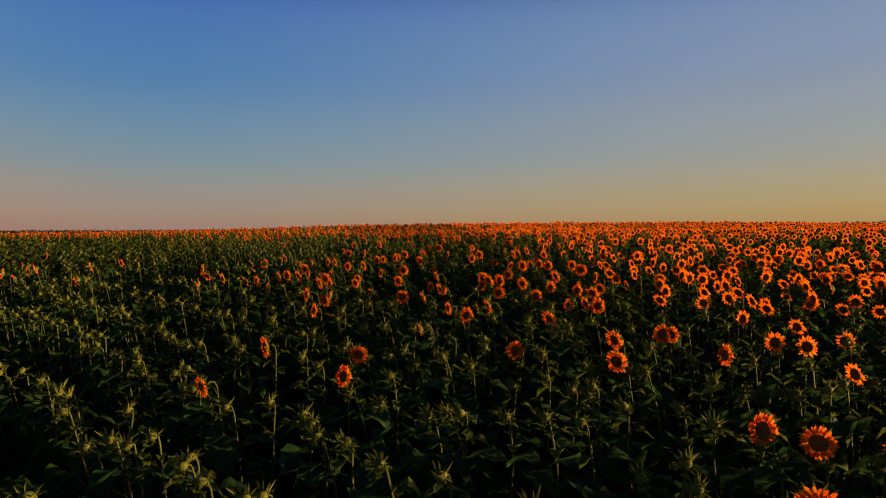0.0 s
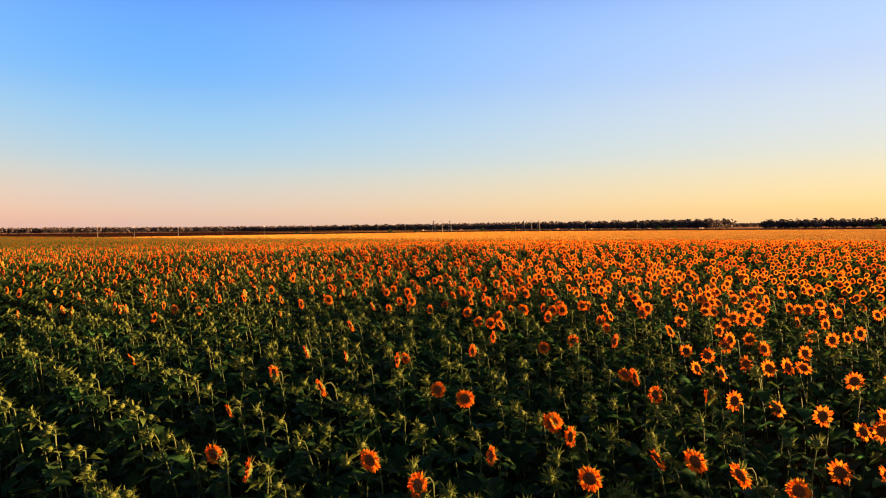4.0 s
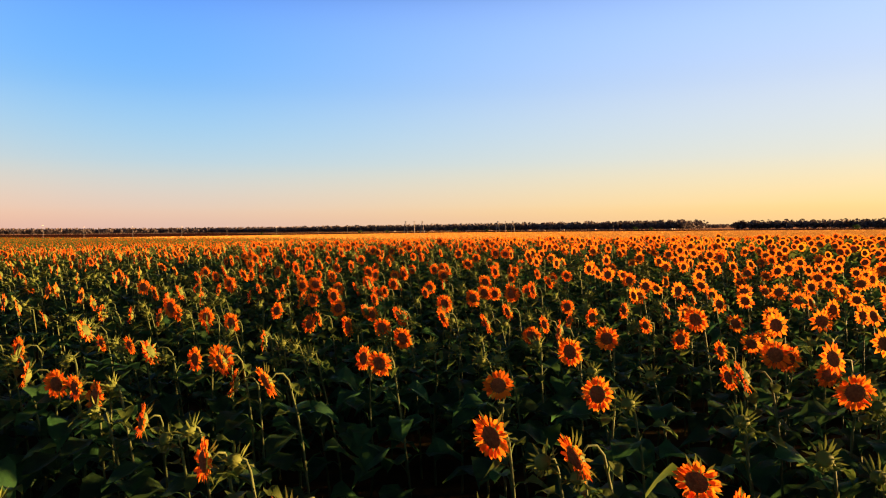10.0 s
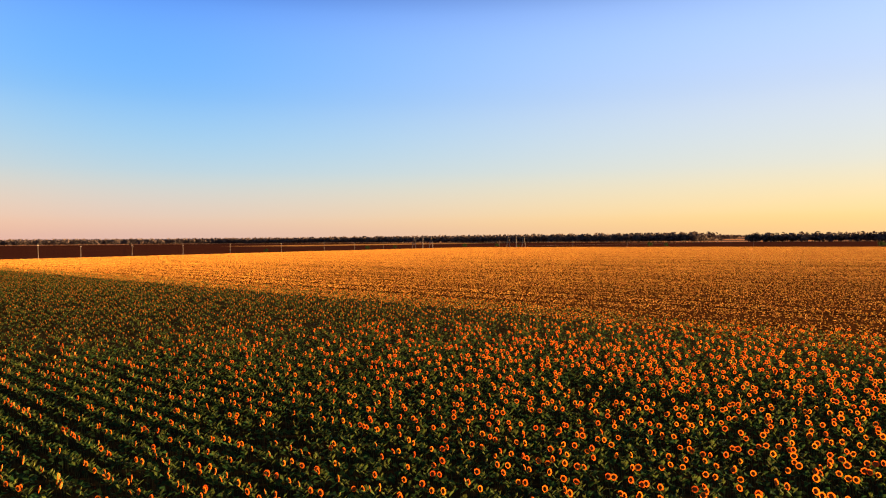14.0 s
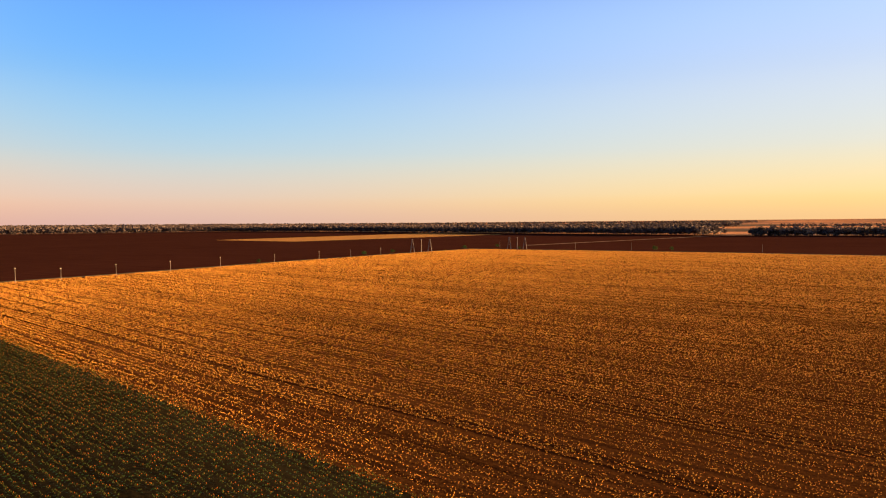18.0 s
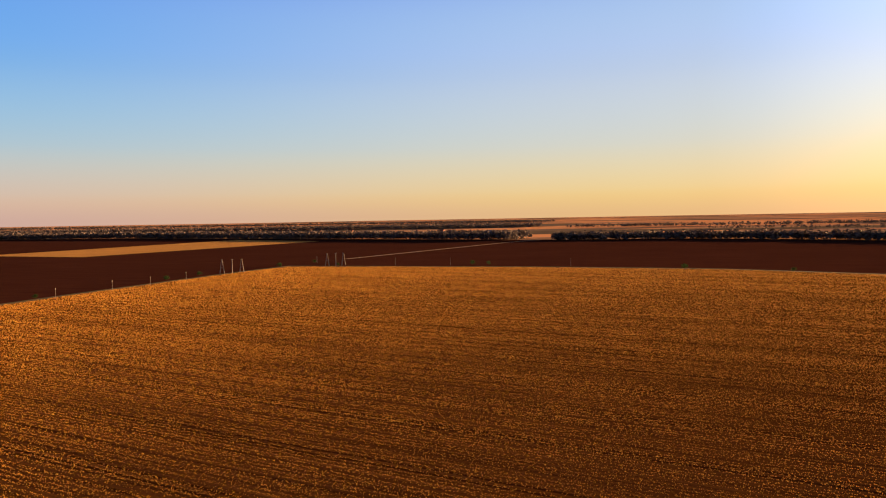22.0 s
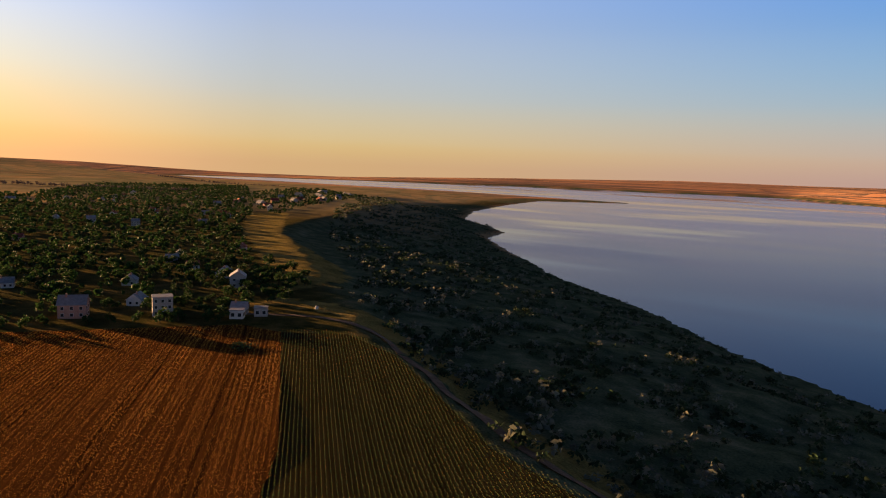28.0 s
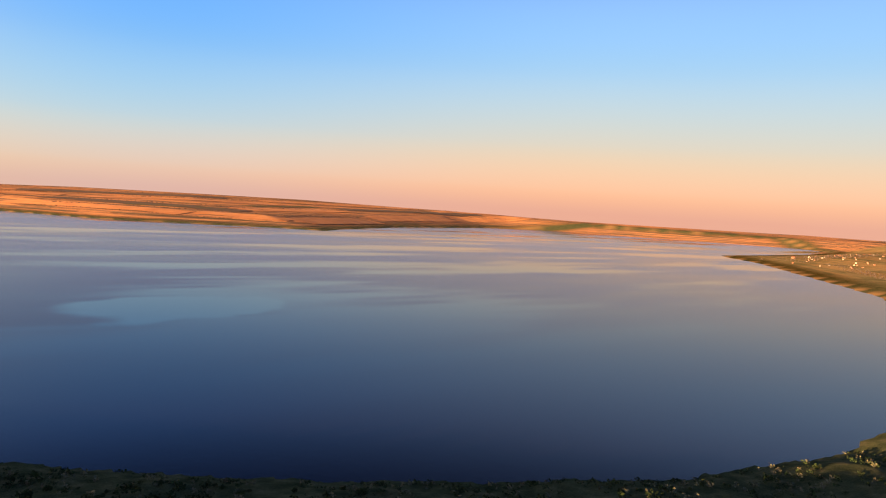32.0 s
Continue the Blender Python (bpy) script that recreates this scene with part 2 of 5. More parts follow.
def ground_z(x, y):
    x, y = np.asarray(x, float), np.asarray(y, float)
    d = edge_distance(x, y, SHORE) + 7 * ripple(x, y, 130.0) + 3 * ripple(x, y, 37.0, 2.0)
    wet = inside(x, y, SHORE)
    r = np.hypot(x, y - 60)
    width = bluff_width(r)
    s = np.clip(d / width, 0, 1)
    prof = np.interp(s, [0, 0.03, 0.1, 0.3, 0.55, 0.8, 0.91, 0.97, 1.0], [-0.3, 1.4, 5.5, 14.0, 22.5, 29.5, 32.5, 37.6, 38.8])
    prof_far = np.interp(s, [0, 0.008, 0.2, 0.6, 1.0], [-0.3, 1.6, 9.0, 24.0, 38.8])
    fw = np.clip((r - 1500) / 600, 0, 1)
    prof = prof * (1 - fw) + prof_far * fw
    bumps = (1 - fw) * 3.0 * ripple(x, y, 85.0, 1.0) + (1 - fw) * 0.9 * ripple(x, y, 33.0, 4.0)
    land = WATER + prof + bumps * np.clip(s * 6, 0, 1) * np.clip((0.85 - s) * 3, 0, 1)
    z = np.where(wet, WATER - np.clip(d * 0.08, 0.4, 6), land)
    # the plain climbs a little towards the skyline
    az = np.degrees(np.arctan2(x, y - 60))
    t = np.clip((r - 2000) / 2850, 0, 1)
    rise = np.interp(az, HORIZON_AZ, HORIZON_Z) * t
    lift = np.clip((d - 30) / 350, 0, 1) * ~wet
    z = z + rise * np.where(r > 4400, np.maximum(lift, np.clip((r - 4400) / 400, 0, 1)), lift)
    return z - dip(x, y)


def line(lo, hi, marks):
    """grid coordinates whose spacing follows marks: (position, spacing)"""
    c = [lo]
    while c[-1] < hi:
        c.append(c[-1] + np.interp(c[-1], [m[0] for m in marks], [m[1] for m in marks]))
    return np.array(c)


def link_mesh(name, verts, faces, mats, midx=None, smooth=False):
    me = bpy.data.meshes.new(name)
    faces = np.asarray(faces, np.int32)
    n, k = faces.shape
    me.vertices.add(len(verts))
    me.vertices.foreach_set("co", np.asarray(verts, np.float32).ravel())
    me.loops.add(n * k)
    me.loops.foreach_set("vertex_index", faces.ravel())
    me.polygons.add(n)
    me.polygons.foreach_set("loop_start", np.arange(0, n * k, k, dtype=np.int32))
    me.polygons.foreach_set("loop_total", np.full(n, k, np.int32))
    for m in mats:
        me.materials.append(m)
    if midx is not None:
        me.polygons.foreach_set("material_index", np.asarray(midx, np.int32))
    if smooth:
        me.polygons.foreach_set("use_smooth", np.ones(n, bool))
    me.update(calc_edges=True)
    return new(name, me)


def grid_faces(nx, ny):
    i = np.arange(nx * ny).reshape(ny, nx)
    return np.stack([i[:-1, :-1], i[:-1, 1:], i[1:, 1:], i[1:, :-1]], -1).reshape(-1, 4)


gx = line(-4990, 4990, [(-4990, 110), (-1500, 60), (-500, 14), (-260, 6), (420, 6), (800, 14), (1500, 50), (4990, 110)])
gy = line(-4990, 4990, [(-4990, 110), (-2500, 60), (-1200, 30), (-500, 7), (-50, 6), (-32, 3), (70, 3), (85, 8), (150, 12), (900, 45), (2000, 80), (4990, 110)])
GX, GY = np.meshgrid(gx, gy)
GZ = ground_z(GX, GY)
g_d = edge_distance(GX, GY, SHORE)
g_r = np.hypot(GX, GY)


def field_tones(nt, co):
    """strips and blocks of stubble, fallow and ploughland on the far plain"""
    v = nt.nodes.new("ShaderNodeTexVoronoi")
    v.distance, v.feature = "CHEBYCHEV", "F1"
    v.inputs["Scale"].default_value = 1.0
    mp = nt.nodes.new("ShaderNodeMapping")
    mp.inputs["Rotation"].default_value = (0, 0, 0.72)
    mp.inputs["Scale"].default_value = (1 / 1300, 1 / 260, 1)
    nt.links.new(co, mp.inputs[0])
    nt.links.new(mp.outputs[0], v.inputs["Vector"])
    sep = nt.nodes.new("ShaderNodeSeparateColor")
    nt.links.new(v.outputs["Color"], sep.inputs[0])
    return ramp(nt, sep.outputs[0], [(0.0, rgb(0.68, 0.33, 0.17)), (0.24, rgb(0.34, 0.22, 0.16)), (0.38, rgb(0.15, 0.12, 0.09)), (0.52, rgb(0.74, 0.38, 0.19)),
                                      (0.72, rgb(0.19, 0.15, 0.12)), (0.86, rgb(0.42, 0.26, 0.17))], "CONSTANT")


def ground_material():
    m = bpy.data.materials.new("open_ground")
    m.use_nodes = True
    nt = m.node_tree
    b = nt.nodes["Principled BSDF"]
    co = tex_coord(nt, 1.0)
    big, mid, fine = noise_tex(nt, 0.012, 5, co), noise_tex(nt, 0.09, 5, co), noise_tex(nt, 1.3, 4, co)
    grass = ramp(nt, math_node(nt, "ADD", math_node(nt, "MULTIPLY", mid, 0.65), math_node(nt, "MULTIPLY", fine, 0.35)),
                 [(0.36, rgb(0.025, 0.032, 0.009)), (0.5, rgb(0.07, 0.062, 0.02)), (0.66, rgb(0.15, 0.105, 0.035))], "LINEAR")
    slope = ramp(nt, math_node(nt, "ADD", math_node(nt, "MULTIPLY", mid, 0.6), math_node(nt, "MULTIPLY", fine, 0.4)),
                 [(0.36, rgb(0.036, 0.056, 0.030)), (0.52, rgb(0.105, 0.13, 0.068)), (0.68, rgb(0.23, 0.215, 0.13))], "LINEAR")
    att = nt.nodes.new("ShaderNodeVertexColor")
    att.layer_name = "zone"
    sep = nt.nodes.new("ShaderNodeSeparateColor")
    nt.links.new(att.outputs[0], sep.inputs[0])
    far = mix(nt, math_node(nt, "MULTIPLY", mid, 0.15), field_tones(nt, co), grass)
    at = nt.nodes.new("ShaderNodeSeparateXYZ")
    nt.links.new(co, at.inputs[0])
    east = math_node(nt, "MULTIPLY", math_node(nt, "DIVIDE", math_node(nt, "SUBTRACT", at.outputs[0], 200.0), 500.0, True), math_node(nt, "DIVIDE", math_node(nt, "ADD", at.outputs[1], 2100.0), 200.0, True))
    east = math_node(nt, "MULTIPLY", east, math_node(nt, "DIVIDE", math_node(nt, "SUBTRACT", 600.0, at.outputs[1]), 400.0, True))
    # green pasture, made paler to carry the haze of distance
    pasture = ramp(nt, big, [(0.38, rgb(0.19, 0.19, 0.085)), (0.6, rgb(0.34, 0.29, 0.14))])
    cape = math_node(nt, "MULTIPLY", math_node(nt, "DIVIDE", math_node(nt, "SUBTRACT", -1300.0, at.outputs[0]), 300.0, True), math_node(nt, "DIVIDE", math_node(nt, "ADD", at.outputs[1], 1700.0), 80.0, True))
    far = mix(nt, math_node(nt, "MULTIPLY", math_node(nt, "MAXIMUM", east, cape), 0.75), far, pasture)
    c = mix(nt, sep.outputs[0], grass, slope)
    c = mix(nt, sep.outputs[1], c, far)
    c = mix(nt, sep.outputs[2], c, rgb(0.42, 0.27, 0.13))
    dry = ramp(nt, math_node(nt, "ADD", math_node(nt, "MULTIPLY", mid, 0.5), math_node(nt, "MULTIPLY", fine, 0.5)), [(0.36, rgb(0.075, 0.075, 0.022)), (0.6, rgb(0.34, 0.25, 0.075))], "LINEAR")
    edge = math_node(nt, "ADD", att.outputs["Alpha"], math_node(nt, "MULTIPLY", math_node(nt, "SUBTRACT", mid, 0.5), 1.4))
    c = mix(nt, ramp(nt, edge, [(0.4, rgb(0, 0, 0)), (0.62, rgb(1, 1, 1))]), c, dry)
    nt.links.new(c, b.inputs["Base Color"])
    b.inputs["Roughness"].default_value, b.inputs["Specular IOR Level"].default_value = 1.0, 0.0
    bn = nt.nodes.new("ShaderNodeBump")
    bn.inputs["Strength"].default_value, bn.inputs["Distance"].default_value = 0.7, 0.35
    nt.links.new(math_node(nt, "ADD", fine, math_node(nt, "MULTIPLY", mid, 2.5)), bn.inputs["Height"])
    nt.links.new(bn.outputs[0], b.inputs["Normal"])
    return m


ground = link_mesh("ground", np.stack([GX, GY, GZ], -1).reshape(-1, 3), grid_faces(len(gx), len(gy)), [ground_material()], smooth=True)
zone = ground.data.color_attributes.new("zone", "FLOAT_COLOR", "POINT")
near_side = np.clip((2000 - g_r) / 600, 0, 1)
z_slope = np.maximum(np.clip((bluff_width(np.hypot(GX, GY - 60)) + 6 - g_d) / 14, 0, 1) * near_side, np.clip((110 - g_d) / 50, 0, 1) * (g_r > 1900) * (GY < -1700))
z_far = np.clip((g_r - np.where(GY < -300, 650, 1000)) / 300, 0, 1) * np.clip((g_d - 60) / 60, 0, 1)
z_beach = np.clip((14 - g_d) / 5, 0, 1) * (g_r > 700)
VILLAGE = [(410, 290), (372, 170), (300, 62), (252, -12), (208, -72), (238, -140), (330, -178), (430, -250), (520, -318), (610, -410), (760, -520), (900, -640), (1300, -960), (1450, -700),
           (1080, -380), (1000, -50), (980, 250), (700, 400), (440, 330)]
z_slope = np.where(inside(GX, GY, VILLAGE), np.minimum(z_slope, 0.3), z_slope)
z_slope = np.maximum(z_slope, np.where(inside(GX, GY, VILLAGE), 0.1, 0))
MEADOW = [(620, -470), (500, -356), (440, -300), (385, -264), (300, -222), (258, -190), (236, -160), (225, -105), (175, -112), (130, -92), (60, -48), (30, -40), (-60, -34), (-140, -12), (-240, 26), (-330, 36), (-330, 62), (-230, 62), (-130, 14), (-60, -24),
          (40, -26), (70, -38), (130, -80), (175, -96), (215, -88), (262, -140), (340, -190), (430, -255), (530, -330), (640, -430)]
z_dry = np.where(inside(GX, GY, MEADOW), 0.5, -0.5) * np.clip(edge_distance(GX, GY, MEADOW) / 7, 0, 1) + 0.5
zone.data.foreach_set("color", np.stack([z_slope, z_far, z_beach, z_dry], -1).astype(np.float32).ravel())
tagged(ground, "rolling dry steppe plain with grassy bluff above the water", "ground", kind="structure")


def water_material():
    m = bpy.data.materials.new("lake_water")
    m.use_nodes = True
    nt = m.node_tree
    nt.nodes.remove(nt.nodes["Principled BSDF"])
    gloss, body, fres, mx = (nt.nodes.new(n) for n in ("ShaderNodeBsdfGlossy", "ShaderNodeBsdfDiffuse", "ShaderNodeFresnel", "ShaderNodeMixShader"))
    body.inputs["Color"].default_value = rgb(0.005, 0.005, 0.012)
    fres.inputs["IOR"].default_value = 1.33
    # calm slicks among wind-rippled water: one broad pool and long streaks
    co = tex_coord(nt, 1.0)
    at = nt.nodes.new("ShaderNodeSeparateXYZ")
    nt.links.new(co, at.inputs[0])
    px = math_node(nt, "DIVIDE", math_node(nt, "ADD", at.outputs[0], 205.0), 150.0)
    py = math_node(nt, "DIVIDE", math_node(nt, "ADD", at.outputs[1], 640.0), 105.0)
    pool = math_node(nt, "SQRT", math_node(nt, "ADD", math_node(nt, "MULTIPLY", px, px), math_node(nt, "MULTIPLY", py, py)))
    pool = math_node(nt, "ADD", pool, math_node(nt, "MULTIPLY", math_node(nt, "SUBTRACT", noise_tex(nt, 0.009, 2, co), 0.5), 1.6))
    pool = ramp(nt, pool, [(0.62, rgb(1, 1, 1)), (0.90, rgb(0, 0, 0))])
    far_out = math_node(nt, "DIVIDE", math_node(nt, "SUBTRACT", -300.0, at.outputs[1]), 400.0, True)
    streak = ramp(nt, noise_tex(nt, 1.0, 3, tex_coord(nt, (0.0015, 0.0062, 1.0)), 0.5), [(0.50, rgb(0, 0, 0)), (0.63, rgb(1, 1, 1))])
    calm = math_node(nt, "MAXIMUM", pool, math_node(nt, "MULTIPLY", streak, math_node(nt, "MULTIPLY", far_out, 0.75)))
    gust = ramp(nt, noise_tex(nt, 1.0, 2, tex_coord(nt, (0.002, 0.005, 1.0)), 0.5), [(0.3, rgb(0.16, 0.16, 0.16)), (0.7, rgb(0.25, 0.25, 0.25))])
    # ruffled water gives back less of the low sky than a slick does
    nt.links.new(mix(nt, calm, rgb(0.84, 0.72, 0.71), rgb(1.0, 0.93, 0.90)), gloss.inputs["Color"])
    lee = math_node(nt, "ADD", math_node(nt, "MULTIPLY", far_out, 0.4), 0.6)
    rough = mix(nt, calm, mix(nt, 1.0, gust, lee, "MULTIPLY"), rgb(0.03, 0.03, 0.03))
    nt.links.new(rough, gloss.inputs["Roughness"])
    bn = nt.nodes.new("ShaderNodeBump")
    bn.inputs["Distance"].default_value = 0.2
    nt.links.new(math_node(nt, "SUBTRACT", 0.17, math_node(nt, "MULTIPLY", calm, 0.15)), bn.inputs["Strength"])
    nt.links.new(noise_tex(nt, 0.35, 5, co), bn.inputs["Height"])
    nt.links.new(bn.outputs[0], gloss.inputs["Normal"])
    for a, b in ((fres.outputs[0], mx.inputs[0]), (body.outputs[0], mx.inputs[1]), (gloss.outputs[0], mx.inputs[2]), (mx.outputs[0], nt.nodes["Material Output"].inputs[0])):
        nt.links.new(a, b)
    return m


wx, wy = np.linspace(-4700, 4000, 40), np.linspace(-4700, 0, 30)
WX, WY = np.meshgrid(wx, wy)
lake = link_mesh("water", np.stack([WX, WY, np.full_like(WX, WATER)], -1).reshape(-1, 3), grid_faces(40, 30), [water_material()])
tagged(lake, "calm wide estuary water reflecting the evening sky", "water", kind="structure")


def row_field(name, dark, light, row, turn, tone=0.02, height=0.25, ridge=0.5, tram=0.0):
    """a field whose drill rows run along one direction: row spacing in metres, turn in radians"""
    m = bpy.data.materials.new(name)
    m.use_nodes = True
    nt = m.node_tree
    b = nt.nodes["Principled BSDF"]
    mp = nt.nodes.new("ShaderNodeMapping")
    mp.inputs["Rotation"].default_value = (0, 0, turn)
    nt.links.new(nt.nodes.new("ShaderNodeTexCoord").outputs["Object"], mp.inputs[0])
    w = nt.nodes.new("ShaderNodeTexWave")
    w.wave_type, w.bands_direction, w.wave_profile = "BANDS", "Y", "SIN"
    w.inputs["Scale"].default_value, w.inputs["Distortion"].default_value, w.inputs["Detail"].default_value = 6.283 / (20 * row), 1.2, 2.0
    w.inputs["Detail Scale"].default_value = 0.3
    nt.links.new(mp.outputs[0], w.inputs["Vector"])
    st = nt.nodes.new("ShaderNodeMapping")
    st.inputs["Scale"].default_value = (0.014, 0.55, 1)
    nt.links.new(mp.outputs[0], st.inputs[0])
    streak, blot, grain = noise_tex(nt, 1.0, 4, st.outputs[0]), noise_tex(nt, tone, 4, mp.outputs[0]), noise_tex(nt, 2.2, 5, mp.outputs[0], 0.75)
    f = math_node(nt, "ADD", math_node(nt, "MULTIPLY", streak, 0.45), math_node(nt, "ADD", math_node(nt, "MULTIPLY", blot, 0.12), math_node(nt, "MULTIPLY", grain, 0.43)))
    f = math_node(nt, "ADD", f, math_node(nt, "MULTIPLY", math_node(nt, "SUBTRACT", w.outputs["Fac"], 0.5), 0.05))
    col = ramp(nt, f, [(0.36, dark), (0.62, light)], "LINEAR")
    if tram:
        sp = nt.nodes.new("ShaderNodeSeparateXYZ")
        nt.links.new(mp.outputs[0], sp.inputs[0])
        wav = math_node(nt, "ADD", sp.outputs["Y"], math_node(nt, "MULTIPLY", noise_tex(nt, 0.03, 2, mp.outputs[0]), 3.0))
        wheel = math_node(nt, "ABSOLUTE", math_node(nt, "SUBTRACT", math_node(nt, "PINGPONG", wav, tram), 1.0))
        col = mix(nt, ramp(nt, wheel, [(0.25, rgb(0.85, 0.85, 0.85)), (0.5, rgb(0, 0, 0))]), col, dark)
    nt.links.new(col, b.inputs["Base Color"])
    b.inputs["Roughness"].default_value, b.inputs["Specular IOR Level"].default_value = 1.0, 0.0
    bn = nt.nodes.new("ShaderNodeBump")
    bn.inputs["Strength"].default_value, bn.inputs["Distance"].default_value = ridge, height
    nt.links.new(math_node(nt, "ADD", math_node(nt, "MULTIPLY", w.outputs["Fac"], 0.15), math_node(nt, "ADD", grain, streak)), bn.inputs["Height"])
    nt.links.new(bn.outputs[0], b.inputs["Normal"])
    return m


def patch(name, pts, z, mat, label, category="field", cuts=()):
    """a flat field; where it is cut into squares it follows the ground"""
    bm = bmesh.new()
    top = bm.faces.new([bm.verts.new((x, y, z)) for x, y in pts])
    bm.normal_update()
    if top.normal.z < 0:
        bmesh.ops.reverse_faces(bm, faces=[top])
    for axis, at in cuts:
        bmesh.ops.bisect_plane(bm, geom=bm.verts[:] + bm.edges[:] + bm.faces[:], plane_co=axis * at, plane_no=axis)
    if cuts:
        for v in bm.verts:
            v.co.z = z - float(dip(v.co.x, v.co.y))
    bmesh.ops.triangulate(bm, faces=bm.faces[:])
    me = bpy.data.meshes.new(name)
    bm.to_mesh(me)
    bm.free()
    me.materials.append(mat)
    return tagged(new(name, me), label, category, kind="structure")


ROW = math.atan2(-0.957, 1.0)  # drill rows run along the border of the two crops


def border(x):
    return float(np.interp(x, [-400, 0, 94, 171, 240], [504.5, 122.5, 9, -60, -121]))


PLOUGH = [(-1500, 250), (-1350, 1500), (-1140, 1690), (-583, 2000), (-240, 1800), (125, 1440), (434, 1135), (675, 1005), (850, 700), (760, 380), (560, 330), (425, 330),
          (100, 640), (-30, 560), (-235, 335), (-420, 300)]
STUBBLE = [(-235, border(-235)), (-208, 356), (-168, 410), (-105, 511), (-19, 634), (27, 690), (98, 652), (219, 580), (324, 503), (415, 380), (425, 310), (400, 235),
           (360, 155), (303, 81), (270, 36), (238, 7), (190, -58), (171, border(171)), (94, border(94)), (45, border(45)), (0, border(0)), (-60, border(-60))]
SUNFIELD = [(-235, border(-235)), (-60, border(-60)), (0, border(0)), (45, border(45)), (94, border(94)), (171, border(171)), (152, -74), (122, -64), (62, -24), (35, -14), (0, -16), (-50, -8), (-120, 25), (-200, 85), (-290, 190)]
patch("ploughed_field", PLOUGH, 0.03, row_field("ploughed_soil", rgb(0.030, 0.011, 0.008), rgb(0.078, 0.029, 0.019), 6.0, 0.55, 0.01, 0.2, 0.5),
      "dark brown freshly ploughed field beyond the stubble")
# dark soil under the straw, deepened in colour for the shade between stalks
stubble_mat = row_field("stubble_straw", rgb(0.020, 0.009, 0.004), rgb(0.095, 0.040, 0.011), 1.6, -ROW, 0.02, 0.35, 0.9, 11.0)
patch("stubble_field", STUBBLE, 0.07, stubble_mat, "golden cut wheat stubble field with drill rows")
patch("stubble_strip", [(-330, 1079), (-190, 971), (118, 1318), (-23, 1512)], 0.06, row_field("pale_straw", rgb(0.34, 0.17, 0.05), rgb(0.58, 0.34, 0.11), 3.0, 0.4, 0.02, 0.3, 0.9), "pale golden stubble strip inside the ploughland")
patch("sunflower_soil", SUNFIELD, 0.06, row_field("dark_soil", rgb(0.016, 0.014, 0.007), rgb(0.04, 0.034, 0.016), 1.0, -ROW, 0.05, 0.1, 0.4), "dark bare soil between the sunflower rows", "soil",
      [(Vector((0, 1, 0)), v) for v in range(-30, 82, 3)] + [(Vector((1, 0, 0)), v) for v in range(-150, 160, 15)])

# ---- plants: geometry helpers (triangles only) ----


def quads(q):
    return [t for a, b, c, d in q for t in ((a, b, c), (a, c, d))]


def tube(pts, radii, sides=5):
    """a tapered tube along pts"""
    v, f = [], []
    for i, p in enumerate(pts):
        p = Vector(p)
        d = (Vector(pts[min(i + 1, len(pts) - 1)]) - Vector(pts[max(i - 1, 0)])).normalized()
        a = d.orthogonal().normalized() if abs(d.z) < 0.9 else Vector((1, 0, 0))
        a = (a - d * a.dot(d)).normalized()
        b = d.cross(a)
        for k in range(sides):
            w = 2 * math.pi * k / sides
            v.append(p + (a * math.cos(w) + b * math.sin(w)) * radii[i])
    for i in range(len(pts) - 1):
        for k in range(sides):
            j = (k + 1) % sides
            f.append((i * sides + k, i * sides + j, (i + 1) * sides + j, (i + 1) * sides + k))
    f = quads(f)
    top = len(v)
    v.append(Vector(pts[-1]))
    f += [((len(pts) - 1) * sides + k, (len(pts) - 1) * sides + (k + 1) % sides, top) for k in range(sides)]
    return v, f


def leaf_blade(origin, az, length, width, rise, droop, stations):
    """a heart-shaped blade that rises from origin, then droops"""
    u, s = Vector((math.sin(az), math.cos(az), 0)), Vector((math.cos(az), -math.sin(az), 0))
    shape = {0.0: 0.25, 0.18: 0.95, 0.4: 1.0, 0.7: 0.62, 1.0: 0.0, 0.12: 0.8, 0.5: 0.95}
    v, f = [], []
    for i, t in enumerate(stations):
        c = Vector(origin) + u * length * t + Vector((0, 0, rise * t - droop * t * t))
        h = width * 0.5 * shape[t]
        up, wave = Vector((0, 0, h * 0.35)), Vector((0, 0, 0.10 * length * math.sin(8 * t + 3 * az)))
        v += [c - s * h + up + wave, c, c + s * h + up - wave]
    for i in range(len(stations) - 1):
        a, b = 3 * i, 3 * i + 3
        f += quads([(a, a + 1, b + 1, b), (a + 1, a + 2, b + 2, b + 1)])
    return v, f


def merge(*pieces):
    v, f = [], []
    for pv, pf in pieces:
        n = len(v)
        v += list(pv)
        f += [tuple(i + n for i in t) for t in pf]
    return v, f


def ring_fan(n, radii, heights, phase=0.0):
    """rings about z closed to a point at the last height"""
    v, f = [], []
    for r, h in zip(radii, heights[:-1]):
        v += [Vector((r * math.cos(phase + 2 * math.pi * k / n), r * math.sin(phase + 2 * math.pi * k / n), h)) for k in range(n)]
    for i in range(len(radii) - 1):
        for k in range(n):
            j = (k + 1) % n
            f += quads([(i * n + k, i * n + j, (i + 1) * n + j, (i + 1) * n + k)])
    v.append(Vector((0, 0, heights[-1])))
    f += [((len(radii) - 1) * n + k, (len(radii) - 1) * n + (k + 1) % n, len(v) - 1) for k in range(n)]
    return v, f


